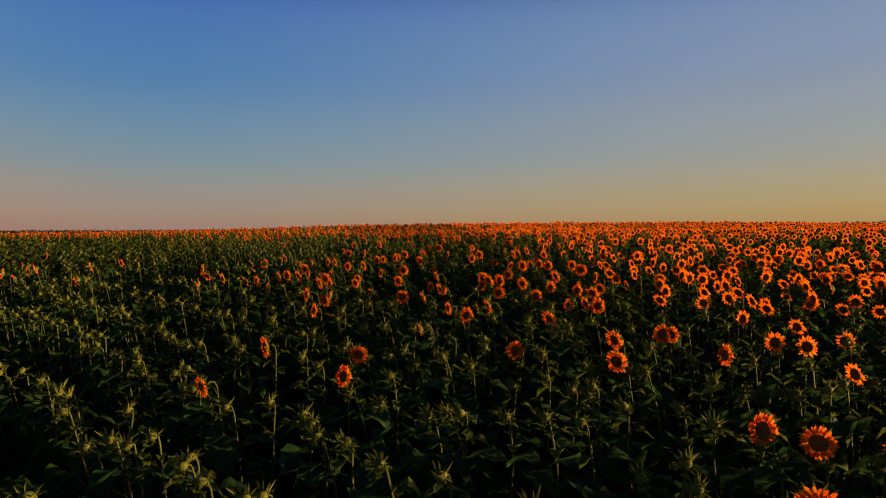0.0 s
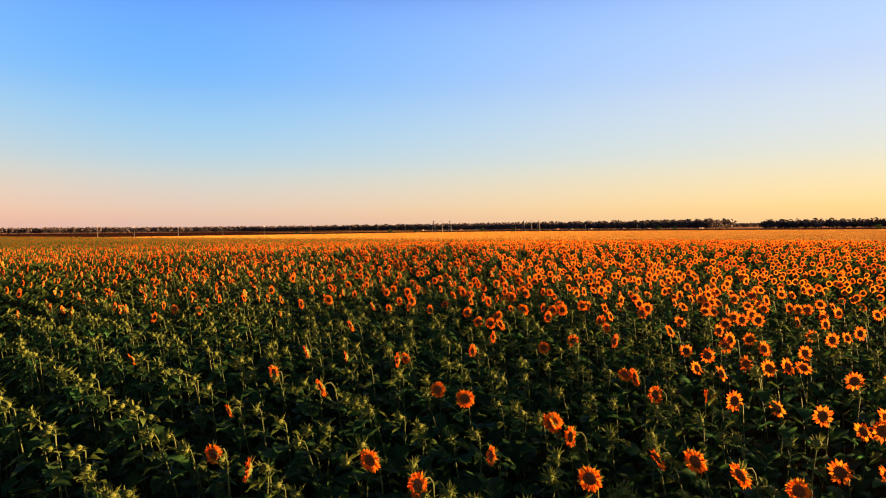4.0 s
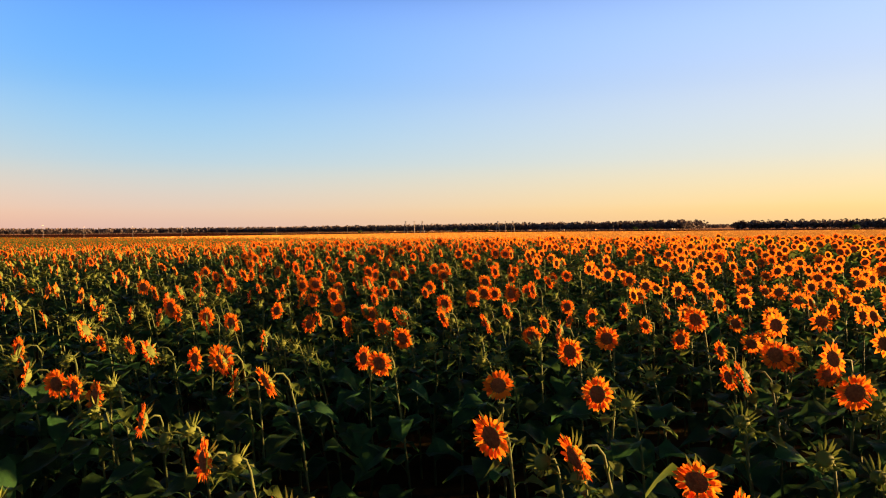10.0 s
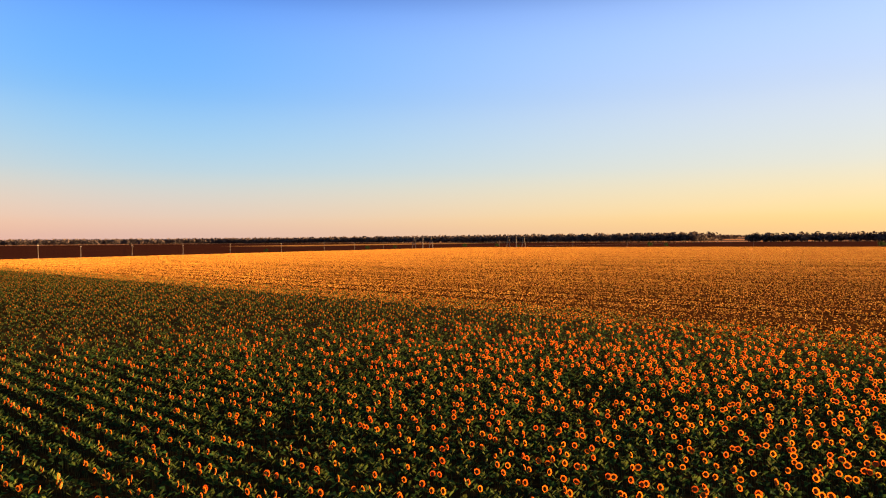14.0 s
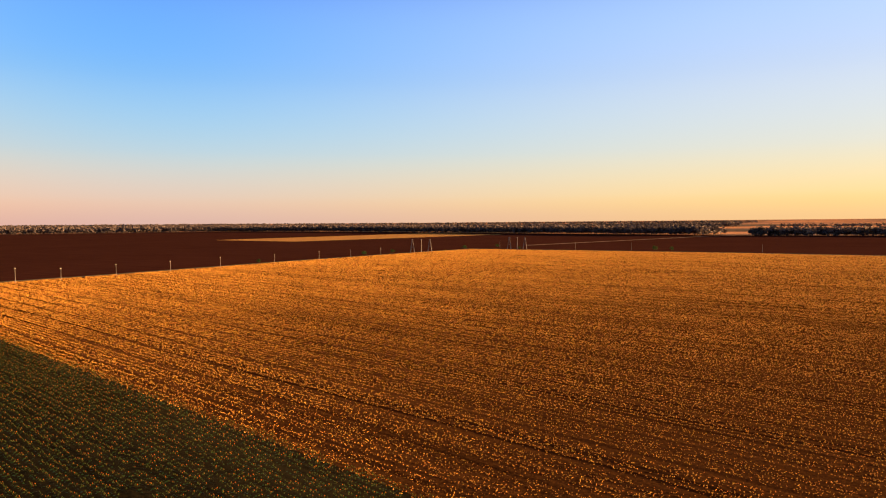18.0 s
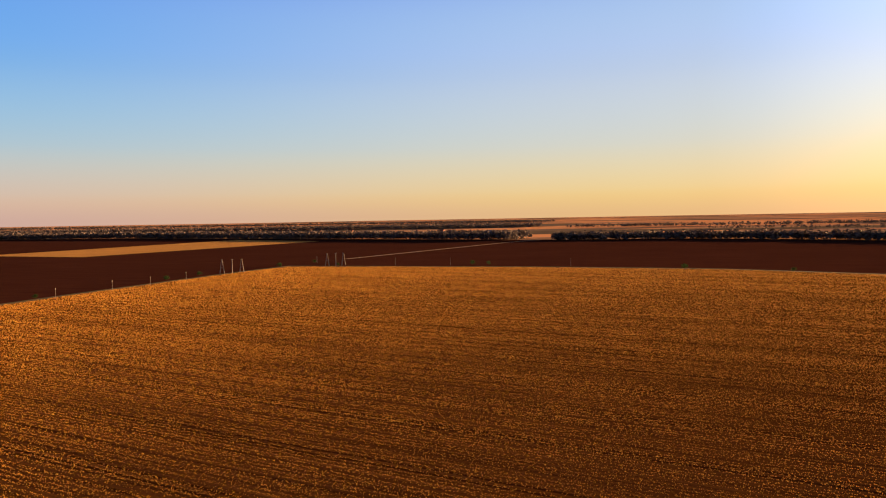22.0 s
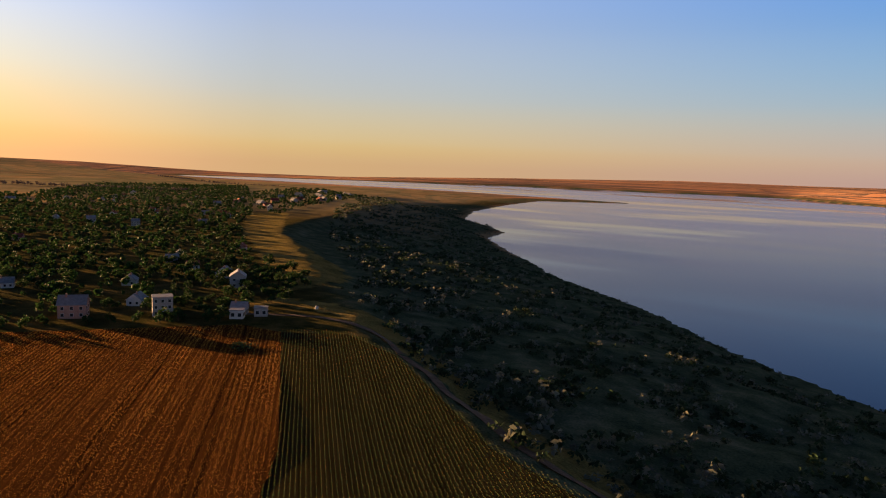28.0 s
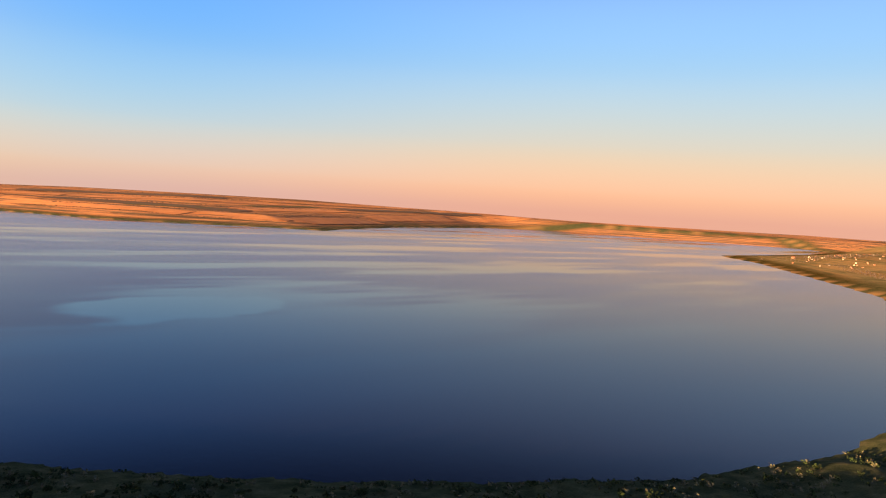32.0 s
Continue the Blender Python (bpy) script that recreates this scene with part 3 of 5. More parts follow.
def petals(n, r0, length, width, rng, lift, blunt=False):
    v, f = [], []
    for k in range(n):
        a = 2 * math.pi * (k + rng.uniform(-0.3, 0.3)) / n
        u, s = Vector((math.cos(a), math.sin(a), 0)), Vector((-math.sin(a), math.cos(a), 0))
        ln, z = length * rng.uniform(0.8, 1.15), rng.uniform(-0.4, 1.0) * lift
        i = len(v)
        tip = u * (r0 + ln) + Vector((0, 0, z)) + s * rng.uniform(-0.3, 0.3) * width
        v += [u * r0, u * (r0 + ln * 0.45) - s * width * 0.5 + Vector((0, 0, z * 0.6)), tip, u * (r0 + ln * 0.45) + s * width * 0.5 + Vector((0, 0, z * 0.6))]
        if blunt:
            v += [u * (r0 + ln * 0.8) - s * width * 0.4 + Vector((0, 0, z * 0.85)), u * (r0 + ln * 0.8) + s * width * 0.4 + Vector((0, 0, z * 0.85))]
            f += [(i, i + 1, i + 3), (i + 1, i + 4, i + 3), (i + 4, i + 5, i + 3), (i + 4, i + 2, i + 5)]
        else:
            f += [(i, i + 1, i + 2), (i, i + 2, i + 3)]
    return v, f


def placed(piece, m):
    return [m @ p for p in piece[0]], piece[1]


def sunflower_parts(kind, lod, rng):
    """One plant at the origin, its head turned to +y. Gives (part, material, verts, faces, parent part)."""
    h = rng.uniform(1.48, 1.60) if kind == "bloom" else rng.uniform(1.40, 1.56)
    lean = rng.uniform(0.02, 0.16)
    side = rng.uniform(-0.09, 0.09)
    hook = rng.uniform(0.02, 0.10) if kind == "bloom" else rng.uniform(0.0, 0.03)
    neck = Vector((side, lean + 0.05 + hook, h - 0.3 * hook))
    seg = {0: 6, 1: 3, 2: 1, 3: 1}[lod]
    wob = rng.uniform(-0.06, 0.06)
    pts = [Vector((side * t * t + wob * math.sin(t * 6) * t, lean * t * t, (h - 0.05) * t)) for t in [i / seg for i in range(seg + 1)]]
    pts += [Vector((side, lean + 0.3 * hook + 0.01, h)), Vector((side, lean + 0.02 + 0.8 * hook, h + 0.01)), neck] if lod == 0 else [neck]
    rad = [0.0115 - 0.006 * i / (len(pts) - 1) for i in range(len(pts))]
    out = [("stem", "stem", *(tube(pts, rad, {0: 5, 1: 3}[lod]) if lod < 2 else ([Vector((-0.012, 0, 0)), Vector((0.012, 0.01, 0)), neck], [(0, 1, 2)])), None)]
    stations = {0: (0.0, 0.18, 0.4, 0.7, 1.0), 1: (0.0, 0.4, 1.0), 2: (0.0, 0.5, 1.0), 3: (0.0, 0.5, 1.0)}[lod]
    big, small = {0: (8, 3), 1: (7, 3), 2: (3, 3), 3: (3, 2)}[lod]
    az = rng.uniform(0, 6.28)
    for i in range(big + small):
        az += 2.4 + rng.uniform(-0.4, 0.4)
        if i < big:  # broad dark leaves held level on the lower stem
            t, mat = 0.32 + 0.52 * i / (big - 1), "leaf"
            size, rise = (rng.uniform(0.25, 0.34) - 0.08 * max(0, t - 0.5) / 0.32) * (1.0, 0.95, 0.85, 1.1)[lod], rng.uniform(0.15, 0.45)
        else:  # small young leaves on arched stalks under the head, in the paler sunlit tone
            t, mat = 0.84 + 0.11 * (i - big) / max(1, small - 1), "young"
            size, rise = rng.uniform(0.085, 0.14) * (1.0, 1.05, 1.15, 1.4)[lod], rng.uniform(0.25, 0.7)
        o = Vector((side * t * t + wob * math.sin(t * 6) * t, lean * t * t, (h - 0.05) * t))
        d = Vector((math.sin(az), math.cos(az), 0))
        e = o + d * size * 0.5 + Vector((0, 0, size * rise))
        if lod >= 2 and i >= big:
            sd = Vector((d.y, -d.x, 0)) * size * 0.35
            out.append(("leaf", mat, [o, o + d * size * 0.5 + sd + Vector((0, 0, size * 0.7)), o + d * size + Vector((0, 0, size * 0.9)), o + d * size * 0.5 - sd + Vector((0, 0, size * 0.5))], [(0, 1, 2), (0, 2, 3)], None))
            continue
        if lod >= 2:
            c0, sd = e + d * size * 0.5, Vector((d.y, -d.x, 0)) * size * 0.42
            out.append(("leaf", mat, [e, c0 - sd + Vector((0, 0, 0.04)), e + d * size - Vector((0, 0, size * 0.4)), c0 + sd], [(0, 1, 2), (0, 2, 3)], None))
            continue
        width = size * (0.9 if i < big else 0.72)
        blade = leaf_blade(e, az, size, width, size * rng.uniform(-0.1, 0.4), size * rng.uniform(0.25, 0.75), stations)
        if lod == 0:
            arch = o + d * size * 0.22 + Vector((0, 0, size * rise * 0.75))
            blade = merge(tube([o, arch, e], [0.0065, 0.005, 0.004], 3), blade)
        out.append(("leaf", mat, *blade, None))
    if kind == "bloom":
        tilt = rng.uniform(-12, 30)
        m = Matrix.Translation(neck + Vector((0, 0.03, 0.0))) @ pose(0, 0, 0, -90 - tilt, 0, rng.uniform(-18, 18))
        m = m @ Matrix.Scale(rng.uniform(0.86, 1.18), 4)
        n = {0: 12, 1: 8, 2: 4, 3: 4}[lod]
        disc = ring_fan(n, (0.052, 0.036), (0.0, 0.012, 0.006)) if lod < 2 else ring_fan(6, (0.060,), (0.012, 0.016))
        if lod == 0:
            ray = merge(petals(22, 0.046, 0.060, 0.023, rng, 0.016, True), petals(17, 0.044, 0.048, 0.023, rng, 0.034, True))
        elif lod == 1:
            ray = petals(16, 0.044, 0.062, 0.034, rng, 0.02)
        else:
            ray = ring_fan({2: 7, 3: 5}[lod], (0.088,), (0.0, 0.008), rng.uniform(0, 1))
        cup = ring_fan(n, (0.054, 0.04), (-0.004, -0.022, -0.035))
        if lod >= 2:
            out.append(("head", "bract", *placed(ring_fan(4, (0.066,), (-0.010, -0.03)), m), None))
        if lod < 2:
            out.append(("head", "bract", *placed((cup[0], [t[::-1] for t in cup[1]]), m), None))
        out.append(("petal_ring", "petal", *placed(ray, m), "head"))
        out.append(("seed_disc", "disc", *placed(disc, m @ Matrix.Translation((0, 0, 0.004))), "head"))
        if lod == 0:
            out.append(("bract_ring", "bract", *placed(petals(14, 0.045, 0.075, 0.018, rng, -0.035), m @ Matrix.Translation((0, 0, -0.012))), "head"))
    else:
        m = Matrix.Translation(neck) @ pose(0, 0, 0, rng.uniform(-50, 15), 0, rng.uniform(-40, 40))
        n = {0: 8, 1: 5, 2: 4, 3: 3}[lod]
        bud = ring_fan(n, (0.018, 0.04, 0.034), (-0.02, 0.0, 0.025, 0.035))
        if lod < 2:
            out.append(("bud", "bract", *placed(bud, m), None))
        if lod == 0:
            out.append(("bract_ring", "bract", *placed(petals(9, 0.022, 0.045, 0.012, rng, 0.10), m), "bud"))
        spikes = petals({0: 15, 1: 9, 2: 4, 3: 2}[lod], 0.03 if lod < 2 else 0.0, {0: 0.06, 1: 0.065, 2: 0.09, 3: 0.10}[lod], {0: 0.014, 1: 0.026, 2: 0.05, 3: 0.08}[lod], rng, 0.08)
        out.append(("bract_ring", "bract", *placed(spikes, m), "bud"))
        if lod < 2:
            for i in range(2):
                a = rng.uniform(0, 6.28)
                out.append(("upper_leaf", "young", *leaf_blade(neck - Vector((0, 0, 0.06)), a, 0.11, 0.055, 0.06, 0.05, stations), None))
    return out


def template(parts, order):
    """all parts as one array of corners, triangles and material numbers"""
    v, f, mi = [], [], []
    for _, mat, pv, pf, _ in parts:
        n = len(v)
        v += pv
        f += [tuple(i + n for i in t) for t in pf]
        mi += [order.index(mat)] * len(pf)
    return np.array([tuple(p) for p in v], np.float32), np.array(f, np.int32), np.array(mi, np.int32)


def scatter(name, templates, pick, pos, yaw, size, order, tilt=None):
    """One mesh of many plants: template number, place, turn and size of each."""
    vs, fs, ms, n = [], [], [], 0
    for k, (v, f, mi) in enumerate(templates):
        i = np.nonzero(pick == k)[0]
        if not len(i):
            continue
        c, s = np.cos(yaw[i])[:, None], np.sin(yaw[i])[:, None]
        sz = size[i][:, None]
        x, y, z = v[None, :, 0] * sz, v[None, :, 1] * sz, v[None, :, 2] * sz
        w = np.stack([c * x - s * y, s * x + c * y, z], -1)
        if tilt is not None:
            w[:, :, :2] += tilt[i][:, None, :] * w[:, :, 2:3]
        w += pos[i][:, None, :]
        vs.append(w.reshape(-1, 3))
        fs.append((f[None] + (np.arange(len(i)) * len(v))[:, None, None] + n).reshape(-1, 3))
        ms.append(np.tile(mi, len(i)))
        n += w.shape[0] * w.shape[1]
    return link_mesh(name, np.concatenate(vs), np.concatenate(fs), [MAT[o] for o in order], np.concatenate(ms))


def part(name, piece, mat, parent, label="", smooth=False):
    me = bpy.data.meshes.new(name)
    me.from_pydata([tuple(p) for p in piece[0]], [], piece[1])
    me.materials.append(MAT[mat] if isinstance(mat, str) else mat)
    if smooth:
        me.polygons.foreach_set("use_smooth", np.ones(len(me.polygons), bool))
    ob = new(name, me)
    ob.parent = parent
    return tagged(ob, label)


# ---- the sunflower field ----
ORDER = ["stem", "leaf", "petal", "disc", "bract", "young"]
rng = random.Random(5)
npr = np.random.default_rng(5)
ru, rv = np.array([0.7225, -0.6914]), np.array([0.6914, 0.7225])
uu, vv = np.meshgrid(np.arange(-420, 330, 0.25), np.arange(-200, 160, 0.95))
uu = uu + npr.uniform(-0.10, 0.10, uu.shape)
vv = vv + npr.uniform(-0.04, 0.04, uu.shape)
fx, fy = (uu * ru[0] + vv * rv[0]).ravel(), (uu * ru[1] + vv * rv[1] + 115 * 0.5).ravel()
keep = inside(fx, fy, SUNFIELD)
fx, fy = fx[keep], fy[keep]
bare = (ripple(fx, fy, 13.0, 3.0) > 0.62) | (np.hypot((fx + 5.6) / 1.6, (fy - 15.5) / 2.4) < 1) | (np.hypot((fx + 5.2) / 2.0, (fy - 30.5) / 1.3) < 1)
keep = npr.random(len(fx)) < 0.95 - 0.6 * bare
fx, fy = fx[keep], fy[keep]
way_x = np.interp(fy, [0, 6, 17, 28, 38, 45, 60], [0, -0.3, 0.1, -0.7, -1.5, -2.3, -2.4])
off = np.abs(fx - way_x)
reach = np.hypot(off, np.maximum(0, np.maximum(1.5 - fy, fy - 50)))
openness = np.interp(fy, [0, 9, 11, 16, 19, 25, 29, 40, 60, 80], [0.05, 0.07, 0.42, 0.40, 0.14, 0.18, 0.56, 0.64, 0.54, 0.52]) + np.clip(fx * 0.055, -0.22, 0.38) * np.interp(fy, [25, 31], [1.0, 0.3]) + 0.14 * ripple(fx, fy, 9.0)
blooming = npr.random(len(fx)) < openness
hgt = npr.uniform(0.955, 1.045, len(fx)) + 0.03 * ripple(fx, fy, 24.0, 1.0)
hgt *= np.interp(fy, [33, 39, 47, 50], [1.0, 1.0, 1.03, 1.0])
hgt = np.where((off < 1.7) & (fy > 36.5) & (fy < 42), np.minimum(hgt, 0.985), hgt)
hgt = np.where((off < 1.2) & (fy < 37), np.minimum(hgt, 1.02), hgt)
face = -radians(231) + npr.normal(0, 0.27, len(fx))
tilts = npr.normal(0, 0.05, (len(fx), 2))

# tall blooms that the low pass skims
SKIMMED = [(-1.82, 39.0), (-1.61, 38.68), (-1.53, 38.99), (-0.72, 38.64), (-0.35, 39.11), (0.03, 39.78), (0.51, 40.0), (-1.9, 40.79), (-0.91, 39.81), (-2.17, 39.46), (-2.58, 39.86), (-3.02, 40.4), (-3.34, 40.49), (-2.97, 41.47), (1.1, 41.79), (2.49, 45.74), (-0.68, 42.04), (-0.89, 45.49), (-1.69, 48.34)]
for px, py in SKIMMED:
    i = int(np.argmin(np.hypot(fx - px, fy - py) + 5 * (np.abs(fx - px) > 0.6)))
    fx[i], fy[i], blooming[i], hgt[i], tilts[i] = px, py, True, 0.98, 0
    face[i] = -radians(231)
off = np.abs(fx - way_x)

VARIANTS = {}
for lod, n in ((0, 7), (1, 6), (2, 5), (3, 4)):
    VARIANTS[lod] = [sunflower_parts("bloom", lod, rng) for _ in range(n)] + [sunflower_parts("bud", lod, rng) for _ in range(n)]
nv = {0: 7, 1: 6, 2: 5, 3: 4}
ahead = fy > 1.5
single = (off < 0.45) & (fy > 3.2) & (fy < 50)
near = (reach < 3.2) & ahead & ~single
middle = (reach >= 3.2) & (reach < 9) & ahead
low = (reach >= 9) & (reach + npr.uniform(-10, 10, len(fx)) < 42) & (fy > 6)


def plants(name, mask, lod, label, grow=1.0):
    i = np.nonzero(mask)[0]
    pick = npr.integers(0, nv[lod], len(i)) + np.where(blooming[i], 0, nv[lod])
    pos = np.stack([fx[i], fy[i], -dip(fx[i], fy[i])], -1)
    ob = scatter(name, [template(p, ORDER) for p in VARIANTS[lod]], pick, pos, face[i], hgt[i] * grow, ORDER, tilts[i])
    return tagged(ob, label, "sunflowers", kind="stuff")


plants("sunflower_crop", near, 0, "dense rows of blooming and budding sunflowers")
plants("sunflower_crop", middle, 1, "dense rows of blooming sunflowers in evening sun")
plants("sunflower_crop", low, 2, "sunflower rows reaching to the stubble border")


def row_clump(rng, heads):
    """three or four plants of a row seen from far off, as one ragged clump along x"""
    v, f, mi = [], [], []
    for k in range(3):
        x, h = -0.36 + 0.36 * k + rng.uniform(-0.08, 0.08), rng.uniform(1.15, 1.5)
        for q in range(1, 4):
            a, sz = rng.uniform(0, 6.28), rng.uniform(0.17, 0.25)
            d = Vector((math.cos(a), math.sin(a), 0))
            sd = Vector((-d.y, d.x, 0))
            i = len(v)
            if q < 2:  # level dark leaves
                c = Vector((x, 0, h * rng.uniform(0.5, 0.75)))
                v += [c - d * sz * 0.3, c + d * sz * 0.7 - sd * sz * 0.5 - Vector((0, 0, sz * 0.2)), c + d * sz * 0.7 + sd * sz * 0.5 - Vector((0, 0, sz * 0.3))]
            else:  # raised young leaves, coloured as sunlit tops
                sz *= 0.75
                c = Vector((x, 0, h * rng.uniform(0.82, 0.95)))
                v += [c, c + d * sz * 0.4 - sd * sz * 0.25 + Vector((0, 0, sz * 0.6)), c + d * sz * 0.6 + sd * sz * 0.3 + Vector((0, 0, sz * 0.3))]
            f += [(i, i + 1, i + 2)]
            mi += [1 if q < 2 else 5]
        if rng.random() < heads:
            m = Matrix.Translation((x, 0, h)) @ pose(0, 0, 0, -90 - rng.uniform(-10, 30), 0, -222 - math.degrees(ROW) + rng.uniform(-25, 25))
            pv, pf = placed(ring_fan(4, (0.078,), (0.0, 0.01), rng.uniform(0, 1)), m)
            i = len(v)
            v += pv
            f += [tuple(q + i for q in t) for t in pf]
            mi += [2] * len(pf)
            bv, bf = [m @ Vector((0.10 * math.cos(q), 0.10 * math.sin(q), -0.016)) for q in (0.4, 2.5, 4.6)], [(0, 2, 1)]
            i = len(v)
            v += bv
            f += [tuple(q + i for q in t) for t in bf]
            mi += [4] * len(bf)
        else:
            i = len(v)
            v += [Vector((x - 0.03, 0, h - 0.1)), Vector((x + 0.03, 0, h - 0.1)), Vector((x, 0.02, h + 0.06))]
            f.append((i, i + 1, i + 2))
            mi.append(4)
    return np.array([tuple(q) for q in v], np.float32), np.array(f, np.int32), np.array(mi, np.int32)


cu, cv = np.meshgrid(np.arange(-420, 330, 1.10), np.arange(-200, 160, 0.95))
cu, cv = cu + npr.uniform(-0.2, 0.2, cu.shape), cv + npr.uniform(-0.05, 0.05, cu.shape)
hx, hy = (cu * ru[0] + cv * rv[0]).ravel(), (cu * ru[1] + cv * rv[1] + 115 * 0.5).ravel()
hr_ = np.hypot(np.abs(hx - np.interp(hy, [0, 45], [0, -2.3])), np.maximum(0, np.maximum(1.5 - hy, hy - 50)))
far_ok = inside(hx, hy, SUNFIELD) & ((hr_ + npr.uniform(-10, 10, len(hx)) >= 42) | (hy <= 6)) & ((hr_ >= 9) | (hy < 1.5)) & (npr.random(len(hx)) < 0.94)
far_ok &= (ripple(hx, hy, 13.0, 3.0) < 0.7) | (npr.random(len(hx)) < 0.4)
hx, hy = hx[far_ok], hy[far_ok]
clumps = [row_clump(rng, 0.55) for _ in range(5)]
tagged(scatter("sunflower_crop", clumps, npr.integers(0, 5, len(hx)), np.stack([hx, hy, -dip(hx, hy)], -1), np.full(len(hx), ROW), npr.uniform(0.85, 1.1, len(hx)), ORDER),
       "far part of the green and gold sunflower field", "sunflowers", kind="stuff")


def sunflower(parts, label):
    root = tagged(new("sunflower"), label, "sunflower", "sunflowers along the flight line")
    made = {}
    for name, mat, v, f, up in parts:
        made[name] = part(name, (v, f), mat, made[up] if up else root, "small young leaf in a pale sunlit tone" if mat == "young" else "")
    for c in root.children_recursive:
        if c.name.split(".")[0] in ("petal_ring", "bract_ring"):
            tagged(c, kind="stuff")
    return root


ONES = [sunflower(p, "open sunflower with orange petals and dark seed disc" if p[-1][0] != "leaf" and any(q[0] == "petal_ring" for q in p)
                  else "unopened sunflower bud on a leafy green stem") for p in VARIANTS[0]]
used = set()
for i in np.nonzero(single)[0][:310]:
    k = int(npr.integers(0, 7)) + (0 if blooming[i] else 7)
    m = Matrix.Translation((fx[i], fy[i], -float(dip(fx[i], fy[i])))) @ pose(0, 0, 0, math.degrees(tilts[i][0]), math.degrees(tilts[i][1]), math.degrees(face[i])) @ Matrix.Scale(hgt[i], 4)
    if k in used:
        copy_thing(ONES[k], m)
    else:
        ONES[k].matrix_basis = m
        used.add(k)

# ---- straw standing in the stubble ----
sq = np.random.default_rng(3)
sx0, sx1 = -236, 430
tx, ty = sq.uniform(sx0, sx1, 2700000), sq.uniform(-60, 695, 2700000)
dens = np.interp(np.hypot(tx, ty - 70), [0, 190, 340, 650], [1.0, 1.0, 0.36, 0.22])
tk = inside(tx, ty, STUBBLE) & (sq.random(len(tx)) < dens)
tx, ty = tx[tk], ty[tk]
across = tx * rv[0] + ty * rv[1]
across_row = np.round(across / 1.3) * 1.3 + sq.normal(0, 0.30, len(tx))
tx, ty = tx + (across_row - across) * rv[0], ty + (across_row - across) * rv[1]
tram = np.abs(np.mod(across_row + 0.8 * ripple(tx, ty, 90.0), 6.6) - 1.0) < 0.42
thin = ~tram | (sq.random(len(tx)) < 0.15)
tx, ty, across_row = tx[thin], ty[thin], across_row[thin]
lush = 0.85 + 0.13 * ripple(tx * rv[0] + ty * rv[1], tx * 0.02, 23.0) + 0.16 * ripple(tx * rv[0] + ty * rv[1], tx * 0.01, 7.3, 1.0) + 0.10 * ripple(tx, ty, 60.0)
wisps = []
for k in range(4):
    a = random.Random(k)
    v, f = [], []
    for j in range(1):
        w = a.uniform(0, 3.14)
        d = Vector((math.cos(w), math.sin(w), 0)) * a.uniform(0.15, 0.26)
        i = len(v)
        v += [-d * 0.75, d * 0.75, d * a.uniform(-0.6, 0.6) + Vector((0, 0, a.uniform(0.16, 0.28)))]
        f += [(i, i + 1, i + 2)]
    wisps.append((np.array([tuple(q) for q in v], np.float32), np.array(f, np.int32), np.zeros(len(f), np.int32)))
grow = np.clip(lush, 0.35, 1.4) * np.interp(np.hypot(tx, ty - 70), [0, 200, 340, 600], [0.58, 0.78, 1.35, 2.1])
tagged(scatter("stubble_straw", wisps, sq.integers(0, 4, len(tx)), np.stack([tx, ty, np.full(len(tx), 0.05)], -1), sq.uniform(0, 6.28, len(tx)), grow, ["straw"]),
       "short golden straw standing in cut rows", "stubble", kind="stuff")

